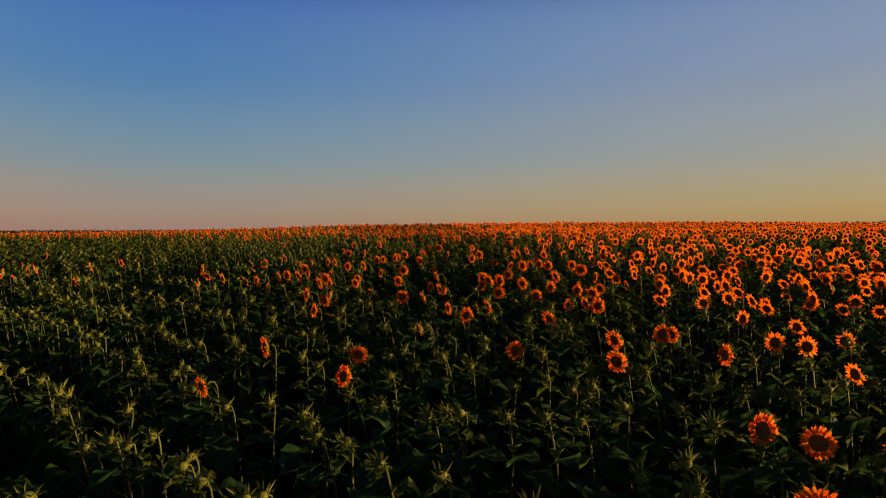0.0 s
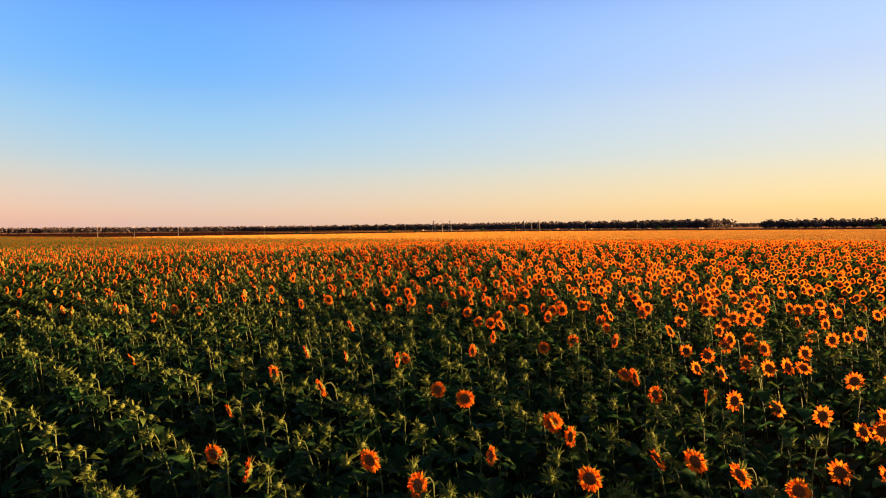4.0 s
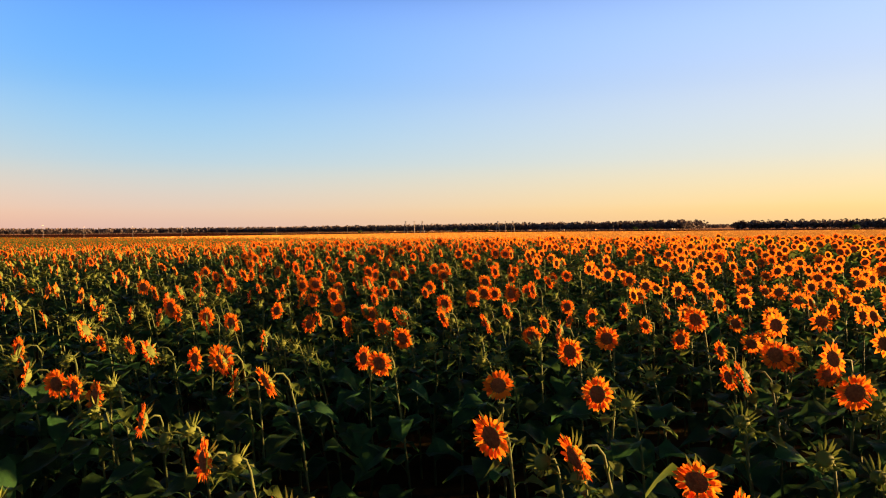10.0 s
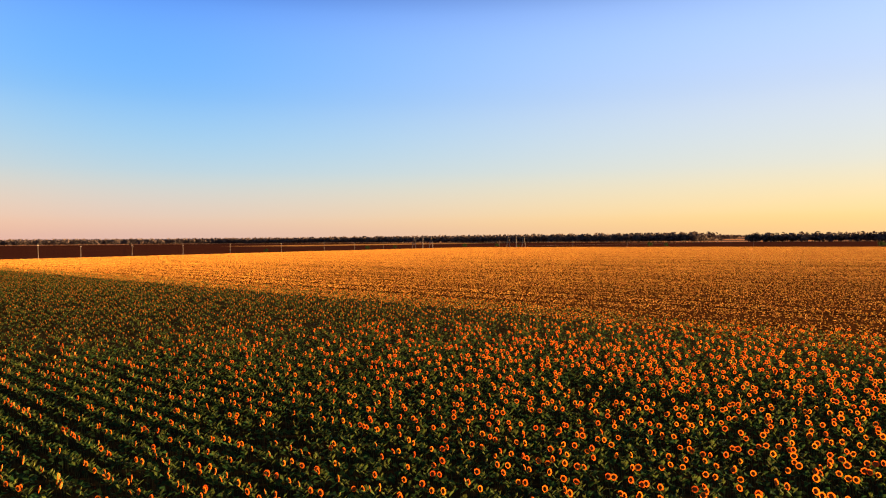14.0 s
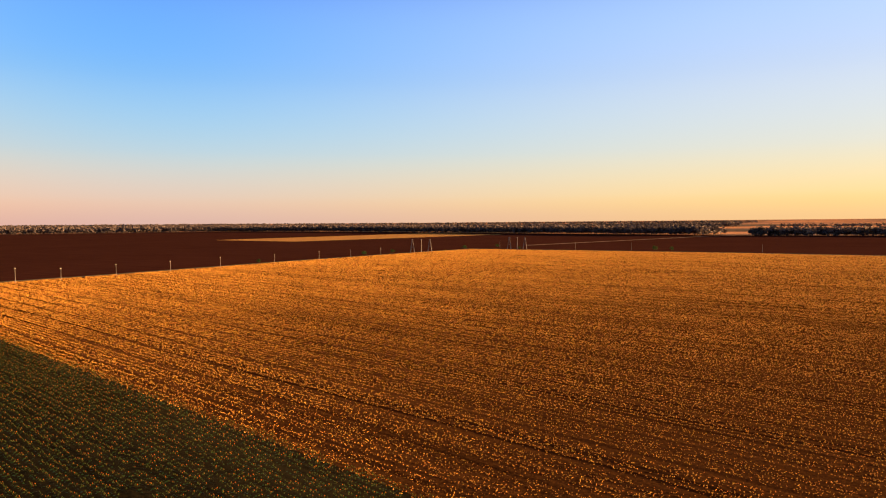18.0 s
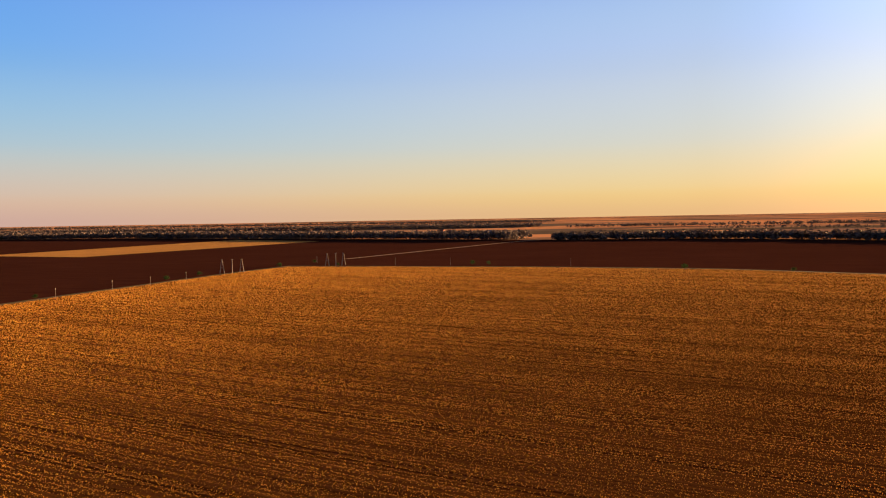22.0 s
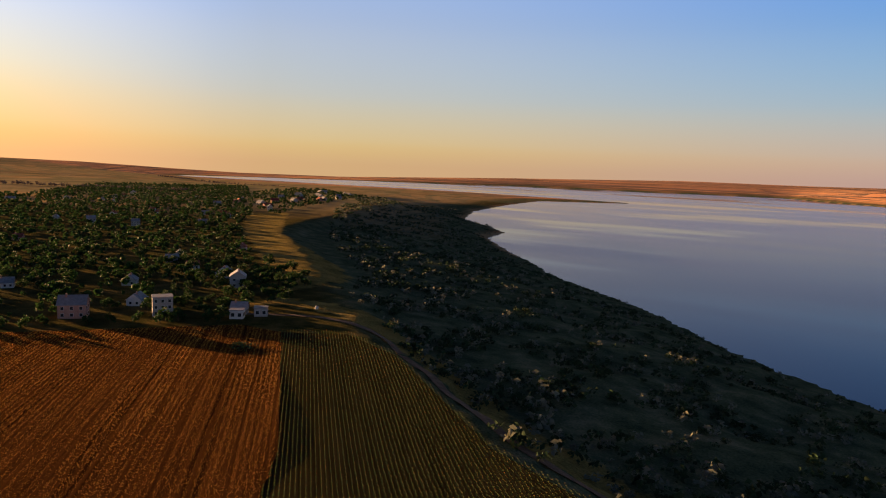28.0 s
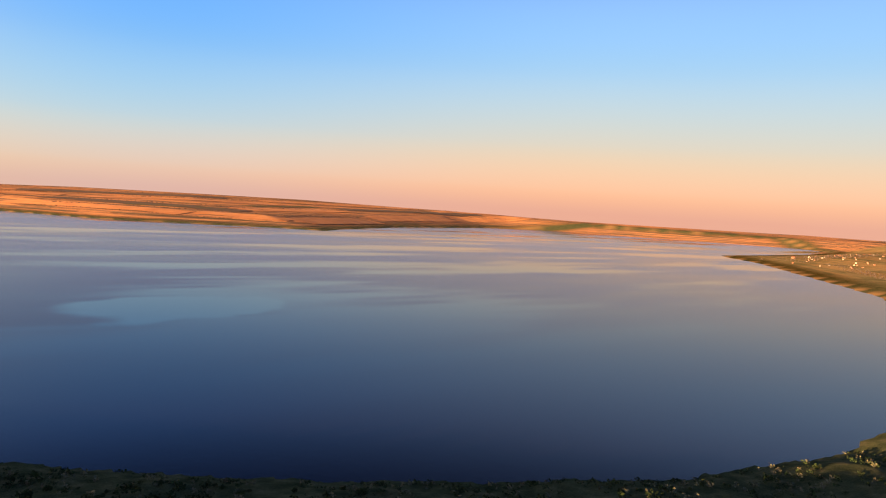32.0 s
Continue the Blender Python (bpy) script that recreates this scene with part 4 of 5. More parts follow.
# ---- trees, shrubs, houses, poles ----
MAT.update({
    "bark": surface("bark", rgb(0.05, 0.035, 0.022), rgb(0.12, 0.085, 0.055), 7, 0.9, 0.6, 25),
    "foliage": surface("tree_leaves", rgb(0.013, 0.034, 0.009), rgb(0.038, 0.076, 0.018), 0.9, 0.7, 0, 1, 0.3, spread=0.6, by="island"),
    # leaves of the far belts: distance haze mixed in as a grey-mauve tone
    "wood_leaves": surface("hazed_wood_leaves", rgb(0.062, 0.053, 0.057), rgb(0.13, 0.105, 0.10), 0.5, 0.8, 0, 1, 0.15, spread=0.5, by="island"),
    "silver": surface("silver_leaves", rgb(0.085, 0.10, 0.07), rgb(0.20, 0.205, 0.15), 1.2, 0.7, 0, 1, 0.25, spread=0.4, by="island"),
    "scrub": surface("scrub_leaves", rgb(0.015, 0.032, 0.014), rgb(0.042, 0.068, 0.028), 1.1, 0.8, 0, 1, 0.2, spread=0.6, by="island"),
    "plaster": surface("pale_plaster", rgb(0.30, 0.28, 0.26), rgb(0.44, 0.41, 0.37), 1.5, 0.85, 0.2, 12, spread=0.25),
    "white": surface("white_plaster", rgb(0.52, 0.50, 0.47), rgb(0.66, 0.64, 0.60), 1.5, 0.8, 0.1, 12),
    "brick": surface("pink_brick", rgb(0.32, 0.17, 0.13), rgb(0.45, 0.28, 0.22), 2.0, 0.9, 0.4, 8),
    "slate": surface("grey_sheet_roof", rgb(0.16, 0.165, 0.18), rgb(0.30, 0.30, 0.32), 0.8, 0.55, 0.3, 5, spread=0.4),
    "tile": surface("rust_roof", rgb(0.16, 0.05, 0.035), rgb(0.28, 0.09, 0.06), 0.9, 0.8, 0.3, 5, spread=0.3),
    "concrete": surface("concrete", rgb(0.15, 0.14, 0.13), rgb(0.26, 0.24, 0.22), 3, 0.85, 0.3, 20),
    "door": surface("dark_door", rgb(0.06, 0.035, 0.02), rgb(0.11, 0.065, 0.04), 3, 0.6, 0.2, 15),
    "frame": surface("window_frame", rgb(0.6, 0.6, 0.58), rgb(0.74, 0.74, 0.72), 3, 0.5, 0, 10),
    "iron": surface("weathered_steel", rgb(0.18, 0.17, 0.16), rgb(0.32, 0.30, 0.28), 5, 0.5, 0.2, 30, metal=0.6),
    "glass": surface("window_glass", rgb(0.02, 0.025, 0.03), rgb(0.04, 0.045, 0.05), 1, 0.08, 0, 1, spec=0.8),
    "dirt": surface("dirt_track", rgb(0.10, 0.062, 0.038), rgb(0.24, 0.16, 0.095), 0.5, 0.95, 0.5, 3, dist=0.1),
    "dust": surface("pale_dirt_road", rgb(0.26, 0.18, 0.11), rgb(0.42, 0.30, 0.19), 0.4, 0.95, 0.4, 3, dist=0.1),
    "drygrass": surface("dry_grass", rgb(0.10, 0.085, 0.025), rgb(0.40, 0.27, 0.08), 0.35, 0.95, 0.9, 3, dist=0.3),
    "weeds": surface("weedy_verge", rgb(0.03, 0.035, 0.012), rgb(0.13, 0.10, 0.04), 0.4, 0.95, 0.8, 3, dist=0.3),
})


def box(x0, y0, z0, x1, y1, z1):
    v = [Vector((x, y, z)) for z in (z0, z1) for y in (y0, y1) for x in (x0, x1)]
    return v, quads([(0, 2, 3, 1), (4, 5, 7, 6), (0, 1, 5, 4), (1, 3, 7, 5), (3, 2, 6, 7), (2, 0, 4, 6)])


def leaf_cloud(centres, count, size, rng):
    """loose triangles and small folded leaves round the given ellipsoids (centre, radii)"""
    v, f = [], []
    for _ in range(count):
        (cx, cy, cz), (a, b, c) = centres[rng.randrange(len(centres))]
        th, ph, rr = rng.uniform(0, 6.283), math.acos(rng.uniform(-0.75, 1)), rng.uniform(0.55, 1.05)
        p = Vector((cx + a * rr * math.sin(ph) * math.cos(th), cy + b * rr * math.sin(ph) * math.sin(th), cz + c * rr * math.cos(ph)))
        d1 = Vector((rng.gauss(0, 1), rng.gauss(0, 1), rng.gauss(0, 0.6))).normalized()
        d2 = d1.cross(Vector((rng.gauss(0, 1), rng.gauss(0, 1), rng.gauss(0, 1)))).normalized()
        s = size * rng.uniform(0.6, 1.35)
        i = len(v)
        v += [p - d1 * s, p + d2 * s * 0.6, p + d1 * s, p - d2 * s * 0.6 + d1.cross(d2) * s * 0.4]
        f += [(i, i + 1, i + 2), (i, i + 2, i + 3)]
    return v, f


def tree_parts(height, spread, leaves, size, rng, crown_mat="foliage", low=0.28):
    trunk_top = height * 0.62
    bend = rng.uniform(-0.3, 0.3)
    wood = tube([(0, 0, -0.3), (bend * 0.3, 0, trunk_top * 0.5), (bend, 0.1, trunk_top)], [height * 0.022, height * 0.016, height * 0.006], 5)
    blobs = [((bend, 0, height * 0.68), (spread * 0.34, spread * 0.34, height * 0.3))]
    limbs = []
    for k in range(5):
        a, rr, z = 1.256 * k + rng.uniform(-0.4, 0.4), spread * rng.uniform(0.22, 0.38), height * rng.uniform(low + 0.12, 0.78)
        e = (rr * math.cos(a), rr * math.sin(a), z)
        limbs.append(tube([(bend * 0.3, 0, z * 0.62), e], [height * 0.009, height * 0.003], 3))
        q = spread * rng.uniform(0.16, 0.26)
        blobs.append((e, (q, q, q * rng.uniform(0.8, 1.3))))
    return [("trunk", "bark", *merge(wood, *limbs), None), ("crown", crown_mat, *leaf_cloud(blobs, leaves, size, rng), None)]


def far_tree(rng, leaves=15, size=0.17, mat="wood_leaves"):
    """a small tree for crowds: a trunk and loose leaf masses, one metre high"""
    blobs = [((rng.uniform(-0.14, 0.14), rng.uniform(-0.14, 0.14), rng.uniform(0.28, 0.72)), (0.30, 0.30, 0.25)) for _ in range(3)]
    return [("trunk", "bark", [Vector((-0.018, 0, -0.05)), Vector((0.018, 0, -0.05)), Vector((0, 0.02, -0.05)), Vector((0, 0, 0.6))], [(0, 1, 3), (1, 2, 3), (2, 0, 3)], None),
            ("crown", mat, *leaf_cloud(blobs, leaves, size, rng), None)]


def shrub_parts(height, spread, leaves, size, rng, mat):
    blobs = [((rng.uniform(-0.3, 0.3) * spread, rng.uniform(-0.3, 0.3) * spread, height * rng.uniform(0.35, 0.65)),
              (spread * rng.uniform(0.2, 0.35),) * 2 + (height * rng.uniform(0.25, 0.42),)) for _ in range(5)]
    stems = merge(*[tube([(0, 0, -0.2), (b[0][0] * 0.8, b[0][1] * 0.8, b[0][2])], [0.05, 0.02], 3) for b in blobs])
    return [("stems", "bark", *stems, None), ("crown", mat, *leaf_cloud(blobs, leaves, size, rng), None)]


def thing(name, parts, label, category, group=""):
    root = tagged(new(name), label, category, group)
    for pname, mat, v, f, _ in parts:
        part(pname, (v, f), mat, root)
    return root


def spread_things(protos, spots, sizes, rng):
    """the prototypes themselves take the first spots, copies the others"""
    for i, (x, y) in enumerate(spots):
        z = float(ground_z(x, y)) - 0.05
        s = sizes[i] if isinstance(sizes, list) else rng.uniform(*sizes)
        m = Matrix.Translation((x, y, z)) @ pose(0, 0, 0, 0, 0, rng.uniform(0, 360)) @ Matrix.Scale(s, 4)
        if i < len(protos):
            protos[i].matrix_basis = m
        else:
            copy_thing(protos[rng.randrange(len(protos))], m)


trng = random.Random(11)


def belt_of_trees(name, spine, width, gap, height, label, seed, fill=1.0):
    """a shelter belt or wood as one mesh: trees of several shapes along a line"""
    g = random.Random(seed)
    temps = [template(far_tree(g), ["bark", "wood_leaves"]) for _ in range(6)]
    xs, ys = [], []
    for (x0, y0), (x1, y1) in zip(spine, spine[1:]):
        ln = math.hypot(x1 - x0, y1 - y0)
        for _ in range(int(ln * width / gap / gap * fill)):
            t, o = g.random(), g.uniform(-0.5, 0.5) * width
            xs.append(x0 + (x1 - x0) * t - (y1 - y0) / ln * o)
            ys.append(y0 + (y1 - y0) * t + (x1 - x0) / ln * o)
    xs, ys = np.array(xs), np.array(ys)
    n = len(xs)
    q = np.random.default_rng(seed)
    pos = np.stack([xs, ys, ground_z(xs, ys) - 0.1], -1)
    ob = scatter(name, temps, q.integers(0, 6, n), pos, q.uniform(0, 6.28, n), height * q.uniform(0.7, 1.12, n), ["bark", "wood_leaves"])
    return tagged(ob, label, "trees", kind="stuff")


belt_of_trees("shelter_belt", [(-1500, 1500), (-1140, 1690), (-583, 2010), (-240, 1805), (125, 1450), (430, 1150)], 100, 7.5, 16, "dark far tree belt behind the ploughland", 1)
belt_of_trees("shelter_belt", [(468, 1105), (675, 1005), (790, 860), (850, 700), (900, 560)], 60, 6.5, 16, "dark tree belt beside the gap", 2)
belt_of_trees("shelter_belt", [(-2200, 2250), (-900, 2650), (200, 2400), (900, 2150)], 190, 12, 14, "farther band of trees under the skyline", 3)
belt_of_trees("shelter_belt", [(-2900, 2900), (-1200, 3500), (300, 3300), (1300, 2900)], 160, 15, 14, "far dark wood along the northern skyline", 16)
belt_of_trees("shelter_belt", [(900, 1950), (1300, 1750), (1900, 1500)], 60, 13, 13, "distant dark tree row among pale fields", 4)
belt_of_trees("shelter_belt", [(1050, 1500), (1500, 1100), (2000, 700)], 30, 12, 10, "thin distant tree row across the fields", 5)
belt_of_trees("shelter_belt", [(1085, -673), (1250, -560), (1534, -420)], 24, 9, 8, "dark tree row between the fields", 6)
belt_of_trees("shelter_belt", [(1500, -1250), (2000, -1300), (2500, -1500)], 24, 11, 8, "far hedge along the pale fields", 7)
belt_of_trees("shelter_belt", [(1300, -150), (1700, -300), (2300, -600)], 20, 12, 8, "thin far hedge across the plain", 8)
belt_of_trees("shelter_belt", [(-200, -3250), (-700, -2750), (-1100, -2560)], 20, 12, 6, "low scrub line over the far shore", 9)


# ---- utility poles ----
def utility_pole():
    root = tagged(new("utility_pole"), "grey concrete utility pole with a crossarm on the field verge", "utility pole", "poles along the field edge")
    part("post", tube([(0, 0, -0.5), (0, 0, 4.0), (0, 0, 7.9)], [0.14, 0.11, 0.085], 6), "concrete", root)
    part("crossarm", box(-0.45, -0.05, 7.4, 0.45, 0.05, 7.5), "iron", root)
    for x in (-0.38, 0.38):
        part("insulator", tube([(x, 0, 7.5), (x, 0, 7.6), (x, 0, 7.75)], [0.04, 0.07, 0.03], 6), "slate", root)
    part("insulator", tube([(0, 0, 7.9), (0, 0, 8.0), (0, 0, 8.15)], [0.04, 0.07, 0.03], 6), "slate", root)
    return root


def anchor_pylon(two_legs=True):
    root = tagged(new("anchor_pylon"), "pale concrete A-frame anchor pylon at the field corner", "pylon", "anchor pylons at the field corner")
    if two_legs:
        for x in (-1.7, 1.7):
            part("leg", tube([(x, 0, -0.4), (x * 0.1, 0, 10.6)], [0.28, 0.2], 6), "concrete", root)
        part("brace", box(-1.15, -0.09, 4.2, 1.15, 0.09, 4.45), "concrete", root)
    else:
        for y in (-1.5, 1.5):
            part("leg", tube([(0, y, -0.4), (0, y * 0.1, 10.6)], [0.28, 0.2], 6), "concrete", root)
        part("brace", box(-0.09, -1.0, 4.2, 0.09, 1.0, 4.45), "concrete", root)
    part("crossarm", box(-0.9, -0.1, 10.3, 0.9, 0.1, 10.5), "iron", root)
    return root


pole = utility_pole()
spots = [(-188, 367), (-175, 380), (-161, 404), (-144, 429), (-128, 462), (-105, 496), (-84, 536), (-65, 555), (-46, 584), (56, 728), (116, 664), (158, 640), (245, 592), (-228, 335)]
for i, (x, y) in enumerate(spots):
    m = Matrix.Translation((x, y, 0.0)) @ pose(0, 0, 0, 0, 0, 57) @ Matrix.Scale(0.87, 4)
    if i:
        copy_thing(pole, m)
    else:
        pole.matrix_basis = m
wide, slim = anchor_pylon(True), anchor_pylon(False)
for i, (cx, cy) in enumerate(((-17, 641), (68, 686))):
    for k, dx in enumerate((-7.5, 0.0, 7.0)):
        src = slim if k == 1 else wide
        m = Matrix.Translation((cx + dx, cy + 0.2 * dx, 0.0))
        if i == 0 and k < 2:
            src.matrix_basis = m
        else:
            copy_thing(src, m)


# ---- roads and verges ----
def ribbon(name, pts, widths, lift, mat, label, category="road"):
    """a strip that follows the ground"""
    p, w = [], []
    for (a, b), wa, wb in zip(zip(pts, pts[1:]), widths, widths[1:]):
        n = max(2, int(math.dist(a, b) / 5))
        for k in range(n):
            t = k / n
            p.append((a[0] + (b[0] - a[0]) * t, a[1] + (b[1] - a[1]) * t))
            w.append(wa + (wb - wa) * t)
    p.append(pts[-1])
    w.append(widths[-1])
    p = np.array(p)
    sm = p.copy()
    for _ in range(3):
        sm[1:-1] = 0.25 * sm[:-2] + 0.5 * sm[1:-1] + 0.25 * sm[2:]
    d = np.gradient(sm, axis=0)
    nrm = np.stack([-d[:, 1], d[:, 0]], -1) / np.linalg.norm(d, axis=1)[:, None]
    cols = np.linspace(-0.5, 0.5, 5)
    jag = 0.12 * ripple(sm[:, 0], sm[:, 1], 11.0)
    v = np.stack([sm + nrm * (np.array(w) * (1 + jag))[:, None] * c for c in cols], 1)
    z = ground_z(v[..., 0], v[..., 1]) + lift
    v = np.concatenate([v, z[..., None]], -1).reshape(-1, 3)
    return tagged(link_mesh(name, v, grid_faces(5, len(sm))[:, ::-1], [MAT[mat]], smooth=True), label, category, kind="structure")


ribbon("road", [(88, 772), (230, 915), (373, 1060), (450, 1120)], [5, 5, 5, 5], 0.12, "dust", "pale dirt road crossing the ploughland")
ribbon("verge", [(-236, 340), (-208, 360), (-168, 414), (-105, 515), (-19, 638), (27, 695)], [7, 7, 7, 7, 7, 8], 0.13, "weeds", "weedy grass verge along the pole line", "verge")
ribbon("verge", [(27, 697), (98, 657), (219, 585), (324, 507), (416, 384)], [8, 7, 7, 7, 7], 0.14, "weeds", "weedy verge at the end of the stubble", "verge")
ribbon("road", [(205, -70), (180, -88), (150, -88), (105, -60), (65, -34), (41, -24), (0, -28), (-52, -20), (-125, 12), (-205, 72)], [3, 3, 3.4, 3.4, 3.4, 3.4, 3.4, 3.4, 3.4, 3.4],
       0.12, "dirt", "rutted dark dirt track along the bluff", "track")

MAT["far_straw"] = surface("far_stubble", rgb(0.52, 0.24, 0.11), rgb(0.74, 0.37, 0.17), 0.02, 0.95, 0.2, 0.2, dist=0.3)
MAT["far_fallow"] = surface("far_fallow", rgb(0.11, 0.085, 0.065), rgb(0.19, 0.14, 0.11), 0.02, 0.95, 0.2, 0.2, dist=0.3)
MAT["far_green"] = surface("far_pasture", rgb(0.10, 0.10, 0.05), rgb(0.18, 0.16, 0.08), 0.02, 0.95, 0.2, 0.2, dist=0.3)
STRIPS = [((-150, -3420), (-760, -2830), 150, "far_straw"), ((-330, -3650), (-1050, -2960), 170, "far_fallow"), ((-820, -2880), (-1130, -2640), 120, "far_straw"),
          ((-1160, -2640), (-1720, -3020), 170, "far_straw"), ((-1080, -3120), (-1750, -3420), 190, "far_straw"), ((-520, -3820), (-1500, -3700), 170, "far_straw"),
          ((-1780, -3120), (-2500, -3430), 150, "far_straw"), ((-1800, -3560), (-2900, -3700), 190, "far_fallow"), ((-2550, -3480), (-3300, -3560), 140, "far_straw"),
          ((300, -4150), (-420, -3900), 150, "far_straw"), ((-250, -4330), (-1300, -4080), 200, "far_fallow"), ((-1500, -4000), (-2600, -4000), 190, "far_straw"),
          ((-1200, -3420), (-1700, -3650), 90, "far_green"), ((-600, -3250), (-1000, -3080), 90, "far_green"), ((-2600, -3780), (-3500, -3800), 150, "far_straw")]
for (a, b, w, mat) in STRIPS:
    words = {"far_straw": "sunlit orange stubble strip beyond the water", "far_fallow": "dull brown fallow strip beyond the water", "far_green": "grey-green pasture strip beyond the water"}[mat]
    ribbon("field_strip", [a, b], [w, w], 1.6, mat, words, "field")


# ---- houses ----
def house(w, d, storeys, roof, wall_mat, roof_mat, label, flat=False):
    """walls with window openings filled by framed panes, a door, a gable or flat roof, a chimney"""
    root = tagged(new("house"), label, "house", "houses of the lakeside village")
    h = 2.9 * storeys + 0.4
    body = box(-w / 2, -d / 2, -0.6, w / 2, d / 2, h)
    if not flat:
        gable = ([Vector((s * w / 2, y, z)) for s in (-1, 1) for y, z in ((-d / 2, h), (d / 2, h), (0, h + roof - 0.12))], [(0, 2, 1), (3, 4, 5)])
        body = merge(body, gable)
    part("wall", body, wall_mat, root)
    e = 0.45
    if flat:
        part("roof", merge(box(-w / 2 - 0.2, -d / 2 - 0.2, h, w / 2 + 0.2, d / 2 + 0.2, h + 0.3)), roof_mat, root)
    else:
        for s in (-1, 1):
            lo = h - roof * e / (d / 2)
            a = [Vector((-w / 2 - e, s * (d / 2 + e), lo)), Vector((w / 2 + e, s * (d / 2 + e), lo)), Vector((w / 2 + e, 0, h + roof)), Vector((-w / 2 - e, 0, h + roof))]
            b = [p + Vector((0, 0, 0.16)) for p in a]
            part("roof", (a + b, quads([(0, 1, 2, 3), (7, 6, 5, 4), (0, 4, 5, 1), (1, 5, 6, 2), (2, 6, 7, 3), (3, 7, 4, 0)])), roof_mat, root)
        part("chimney", box(w * 0.2, -0.35 + d * 0.1, h + roof * 0.3, w * 0.2 + 0.6, 0.35 + d * 0.1, h + roof + 0.9), "brick", root)
    for st in range(storeys):
        z = 0.9 + 2.9 * st
        n = max(2, int(w / 3))
        for s in (-1, 1):
            for k in range(n):
                x = -w / 2 + w * (k + 0.5) / n
                if st == 0 and s == -1 and k == n - 1:
                    part("door", box(x - 0.5, s * d / 2 - 0.06, 0.0, x + 0.5, s * d / 2 + 0.06, 2.1), "door", root)
                    continue
                win = part("window", merge(box(x - 0.7, s * d / 2 - 0.07, z - 0.08, x + 0.7, s * d / 2 + 0.07, z), box(x - 0.7, s * d / 2 - 0.07, z + 1.4, x + 0.7, s * d / 2 + 0.07, z + 1.48),
                                           box(x - 0.7, s * d / 2 - 0.07, z, x - 0.62, s * d / 2 + 0.07, z + 1.4), box(x + 0.62, s * d / 2 - 0.07, z, x + 0.7, s * d / 2 + 0.07, z + 1.4)),
                           "frame", root)
                part("pane", box(x - 0.62, s * d / 2 - 0.035, z, x + 0.62, s * d / 2 + 0.035, z + 1.4), "glass", win)
        for s in (-1, 1):
            for y in (-d * 0.22, d * 0.22):
                win = part("window", merge(box(s * w / 2 - 0.07, y - 0.65, z - 0.08, s * w / 2 + 0.07, y + 0.65, z), box(s * w / 2 - 0.07, y - 0.65, z + 1.3, s * w / 2 + 0.07, y + 0.65, z + 1.38)),
                           "frame", root)
                part("pane", box(s * w / 2 - 0.035, y - 0.6, z, s * w / 2 + 0.035, y + 0.6, z + 1.3), "glass", win)
    return root


def put(ob, x, y, turn, s=1.0):
    ob.matrix_basis = Matrix.Translation((x, y, float(ground_z(x, y)))) @ pose(0, 0, 0, 0, 0, turn) @ Matrix.Scale(s, 4)
    return ob


put(house(11, 8.5, 2, 3.4, "brick", "slate", "two-storey pinkish brick house with a steep grey gable roof"), 243, -24, 52, 0.85)
put(house(9, 8, 3, 0, "plaster", "slate", "three-storey pale plaster house with a flat grey roof", True), 224, -48, 60, 0.8)
put(house(7, 6, 1, 2.2, "plaster", "slate", "small pale cottage with a grey gable roof by the field"), 206, -70, 40, 0.85)
put(house(5, 4, 1, 0, "white", "slate", "low white flat-roofed annex beside the cottage", True), 200, -64, 40)
put(house(5, 4, 1, 0, "plaster", "slate", "low grey flat-roofed shed at the field corner", True), 197, -73, 46)
kinds = [house(9, 7.5, 1, 3.0, "white", "slate", "white single-storey house with a grey sheet roof among trees"),
         house(10, 8, 1, 3.2, "plaster", "slate", "pale plaster house with a grey gable roof in a garden"),
         house(8, 7, 1, 2.8, "brick", "tile", "small brick house with a rust-red roof among trees"),
         house(9, 8, 2, 2.8, "plaster", "slate", "two-storey plaster house with a grey roof in the village"),
         house(7, 6, 1, 2.2, "white", "tile", "small white cottage with a reddish roof")]
fixed = [(355, 106), (341, 83), (328, 68), (313, 36), (278, 4), (320, -33), (254, -107), (360, -147), (364, -197), (290, -12), (248, -52), (345, -132), (300, 20), (292, -75), (658, -474)]
hr = random.Random(21)
spots = list(fixed)
while len(spots) < 84:
    x, y = hr.uniform(210, 1050), hr.uniform(-600, 400)
    if inside(np.array([x]), np.array([y]), VILLAGE)[0] and min(math.dist((x, y), q) for q in spots) > 15 and float(edge_distance(np.array([x]), np.array([y]), STUBBLE)[0]) > 14:
        spots.append((x, y))
houses_at = np.array(spots + [(243, -24), (224, -48), (206, -70), (200, -64), (197, -73)])
for i, (x, y) in enumerate(spots):
    src = kinds[i] if i < len(kinds) else copy_thing(kinds[hr.randrange(5)], Matrix())
    put(src, x, y, hr.choice((38, 48, 128, 140, 60)), hr.uniform(0.65, 0.9))
far_house = [tagged(new("house"), lab, "house", "far houses") for lab in ("tiny far pale house with a grey roof", "tiny far brick house with a rusty roof")]
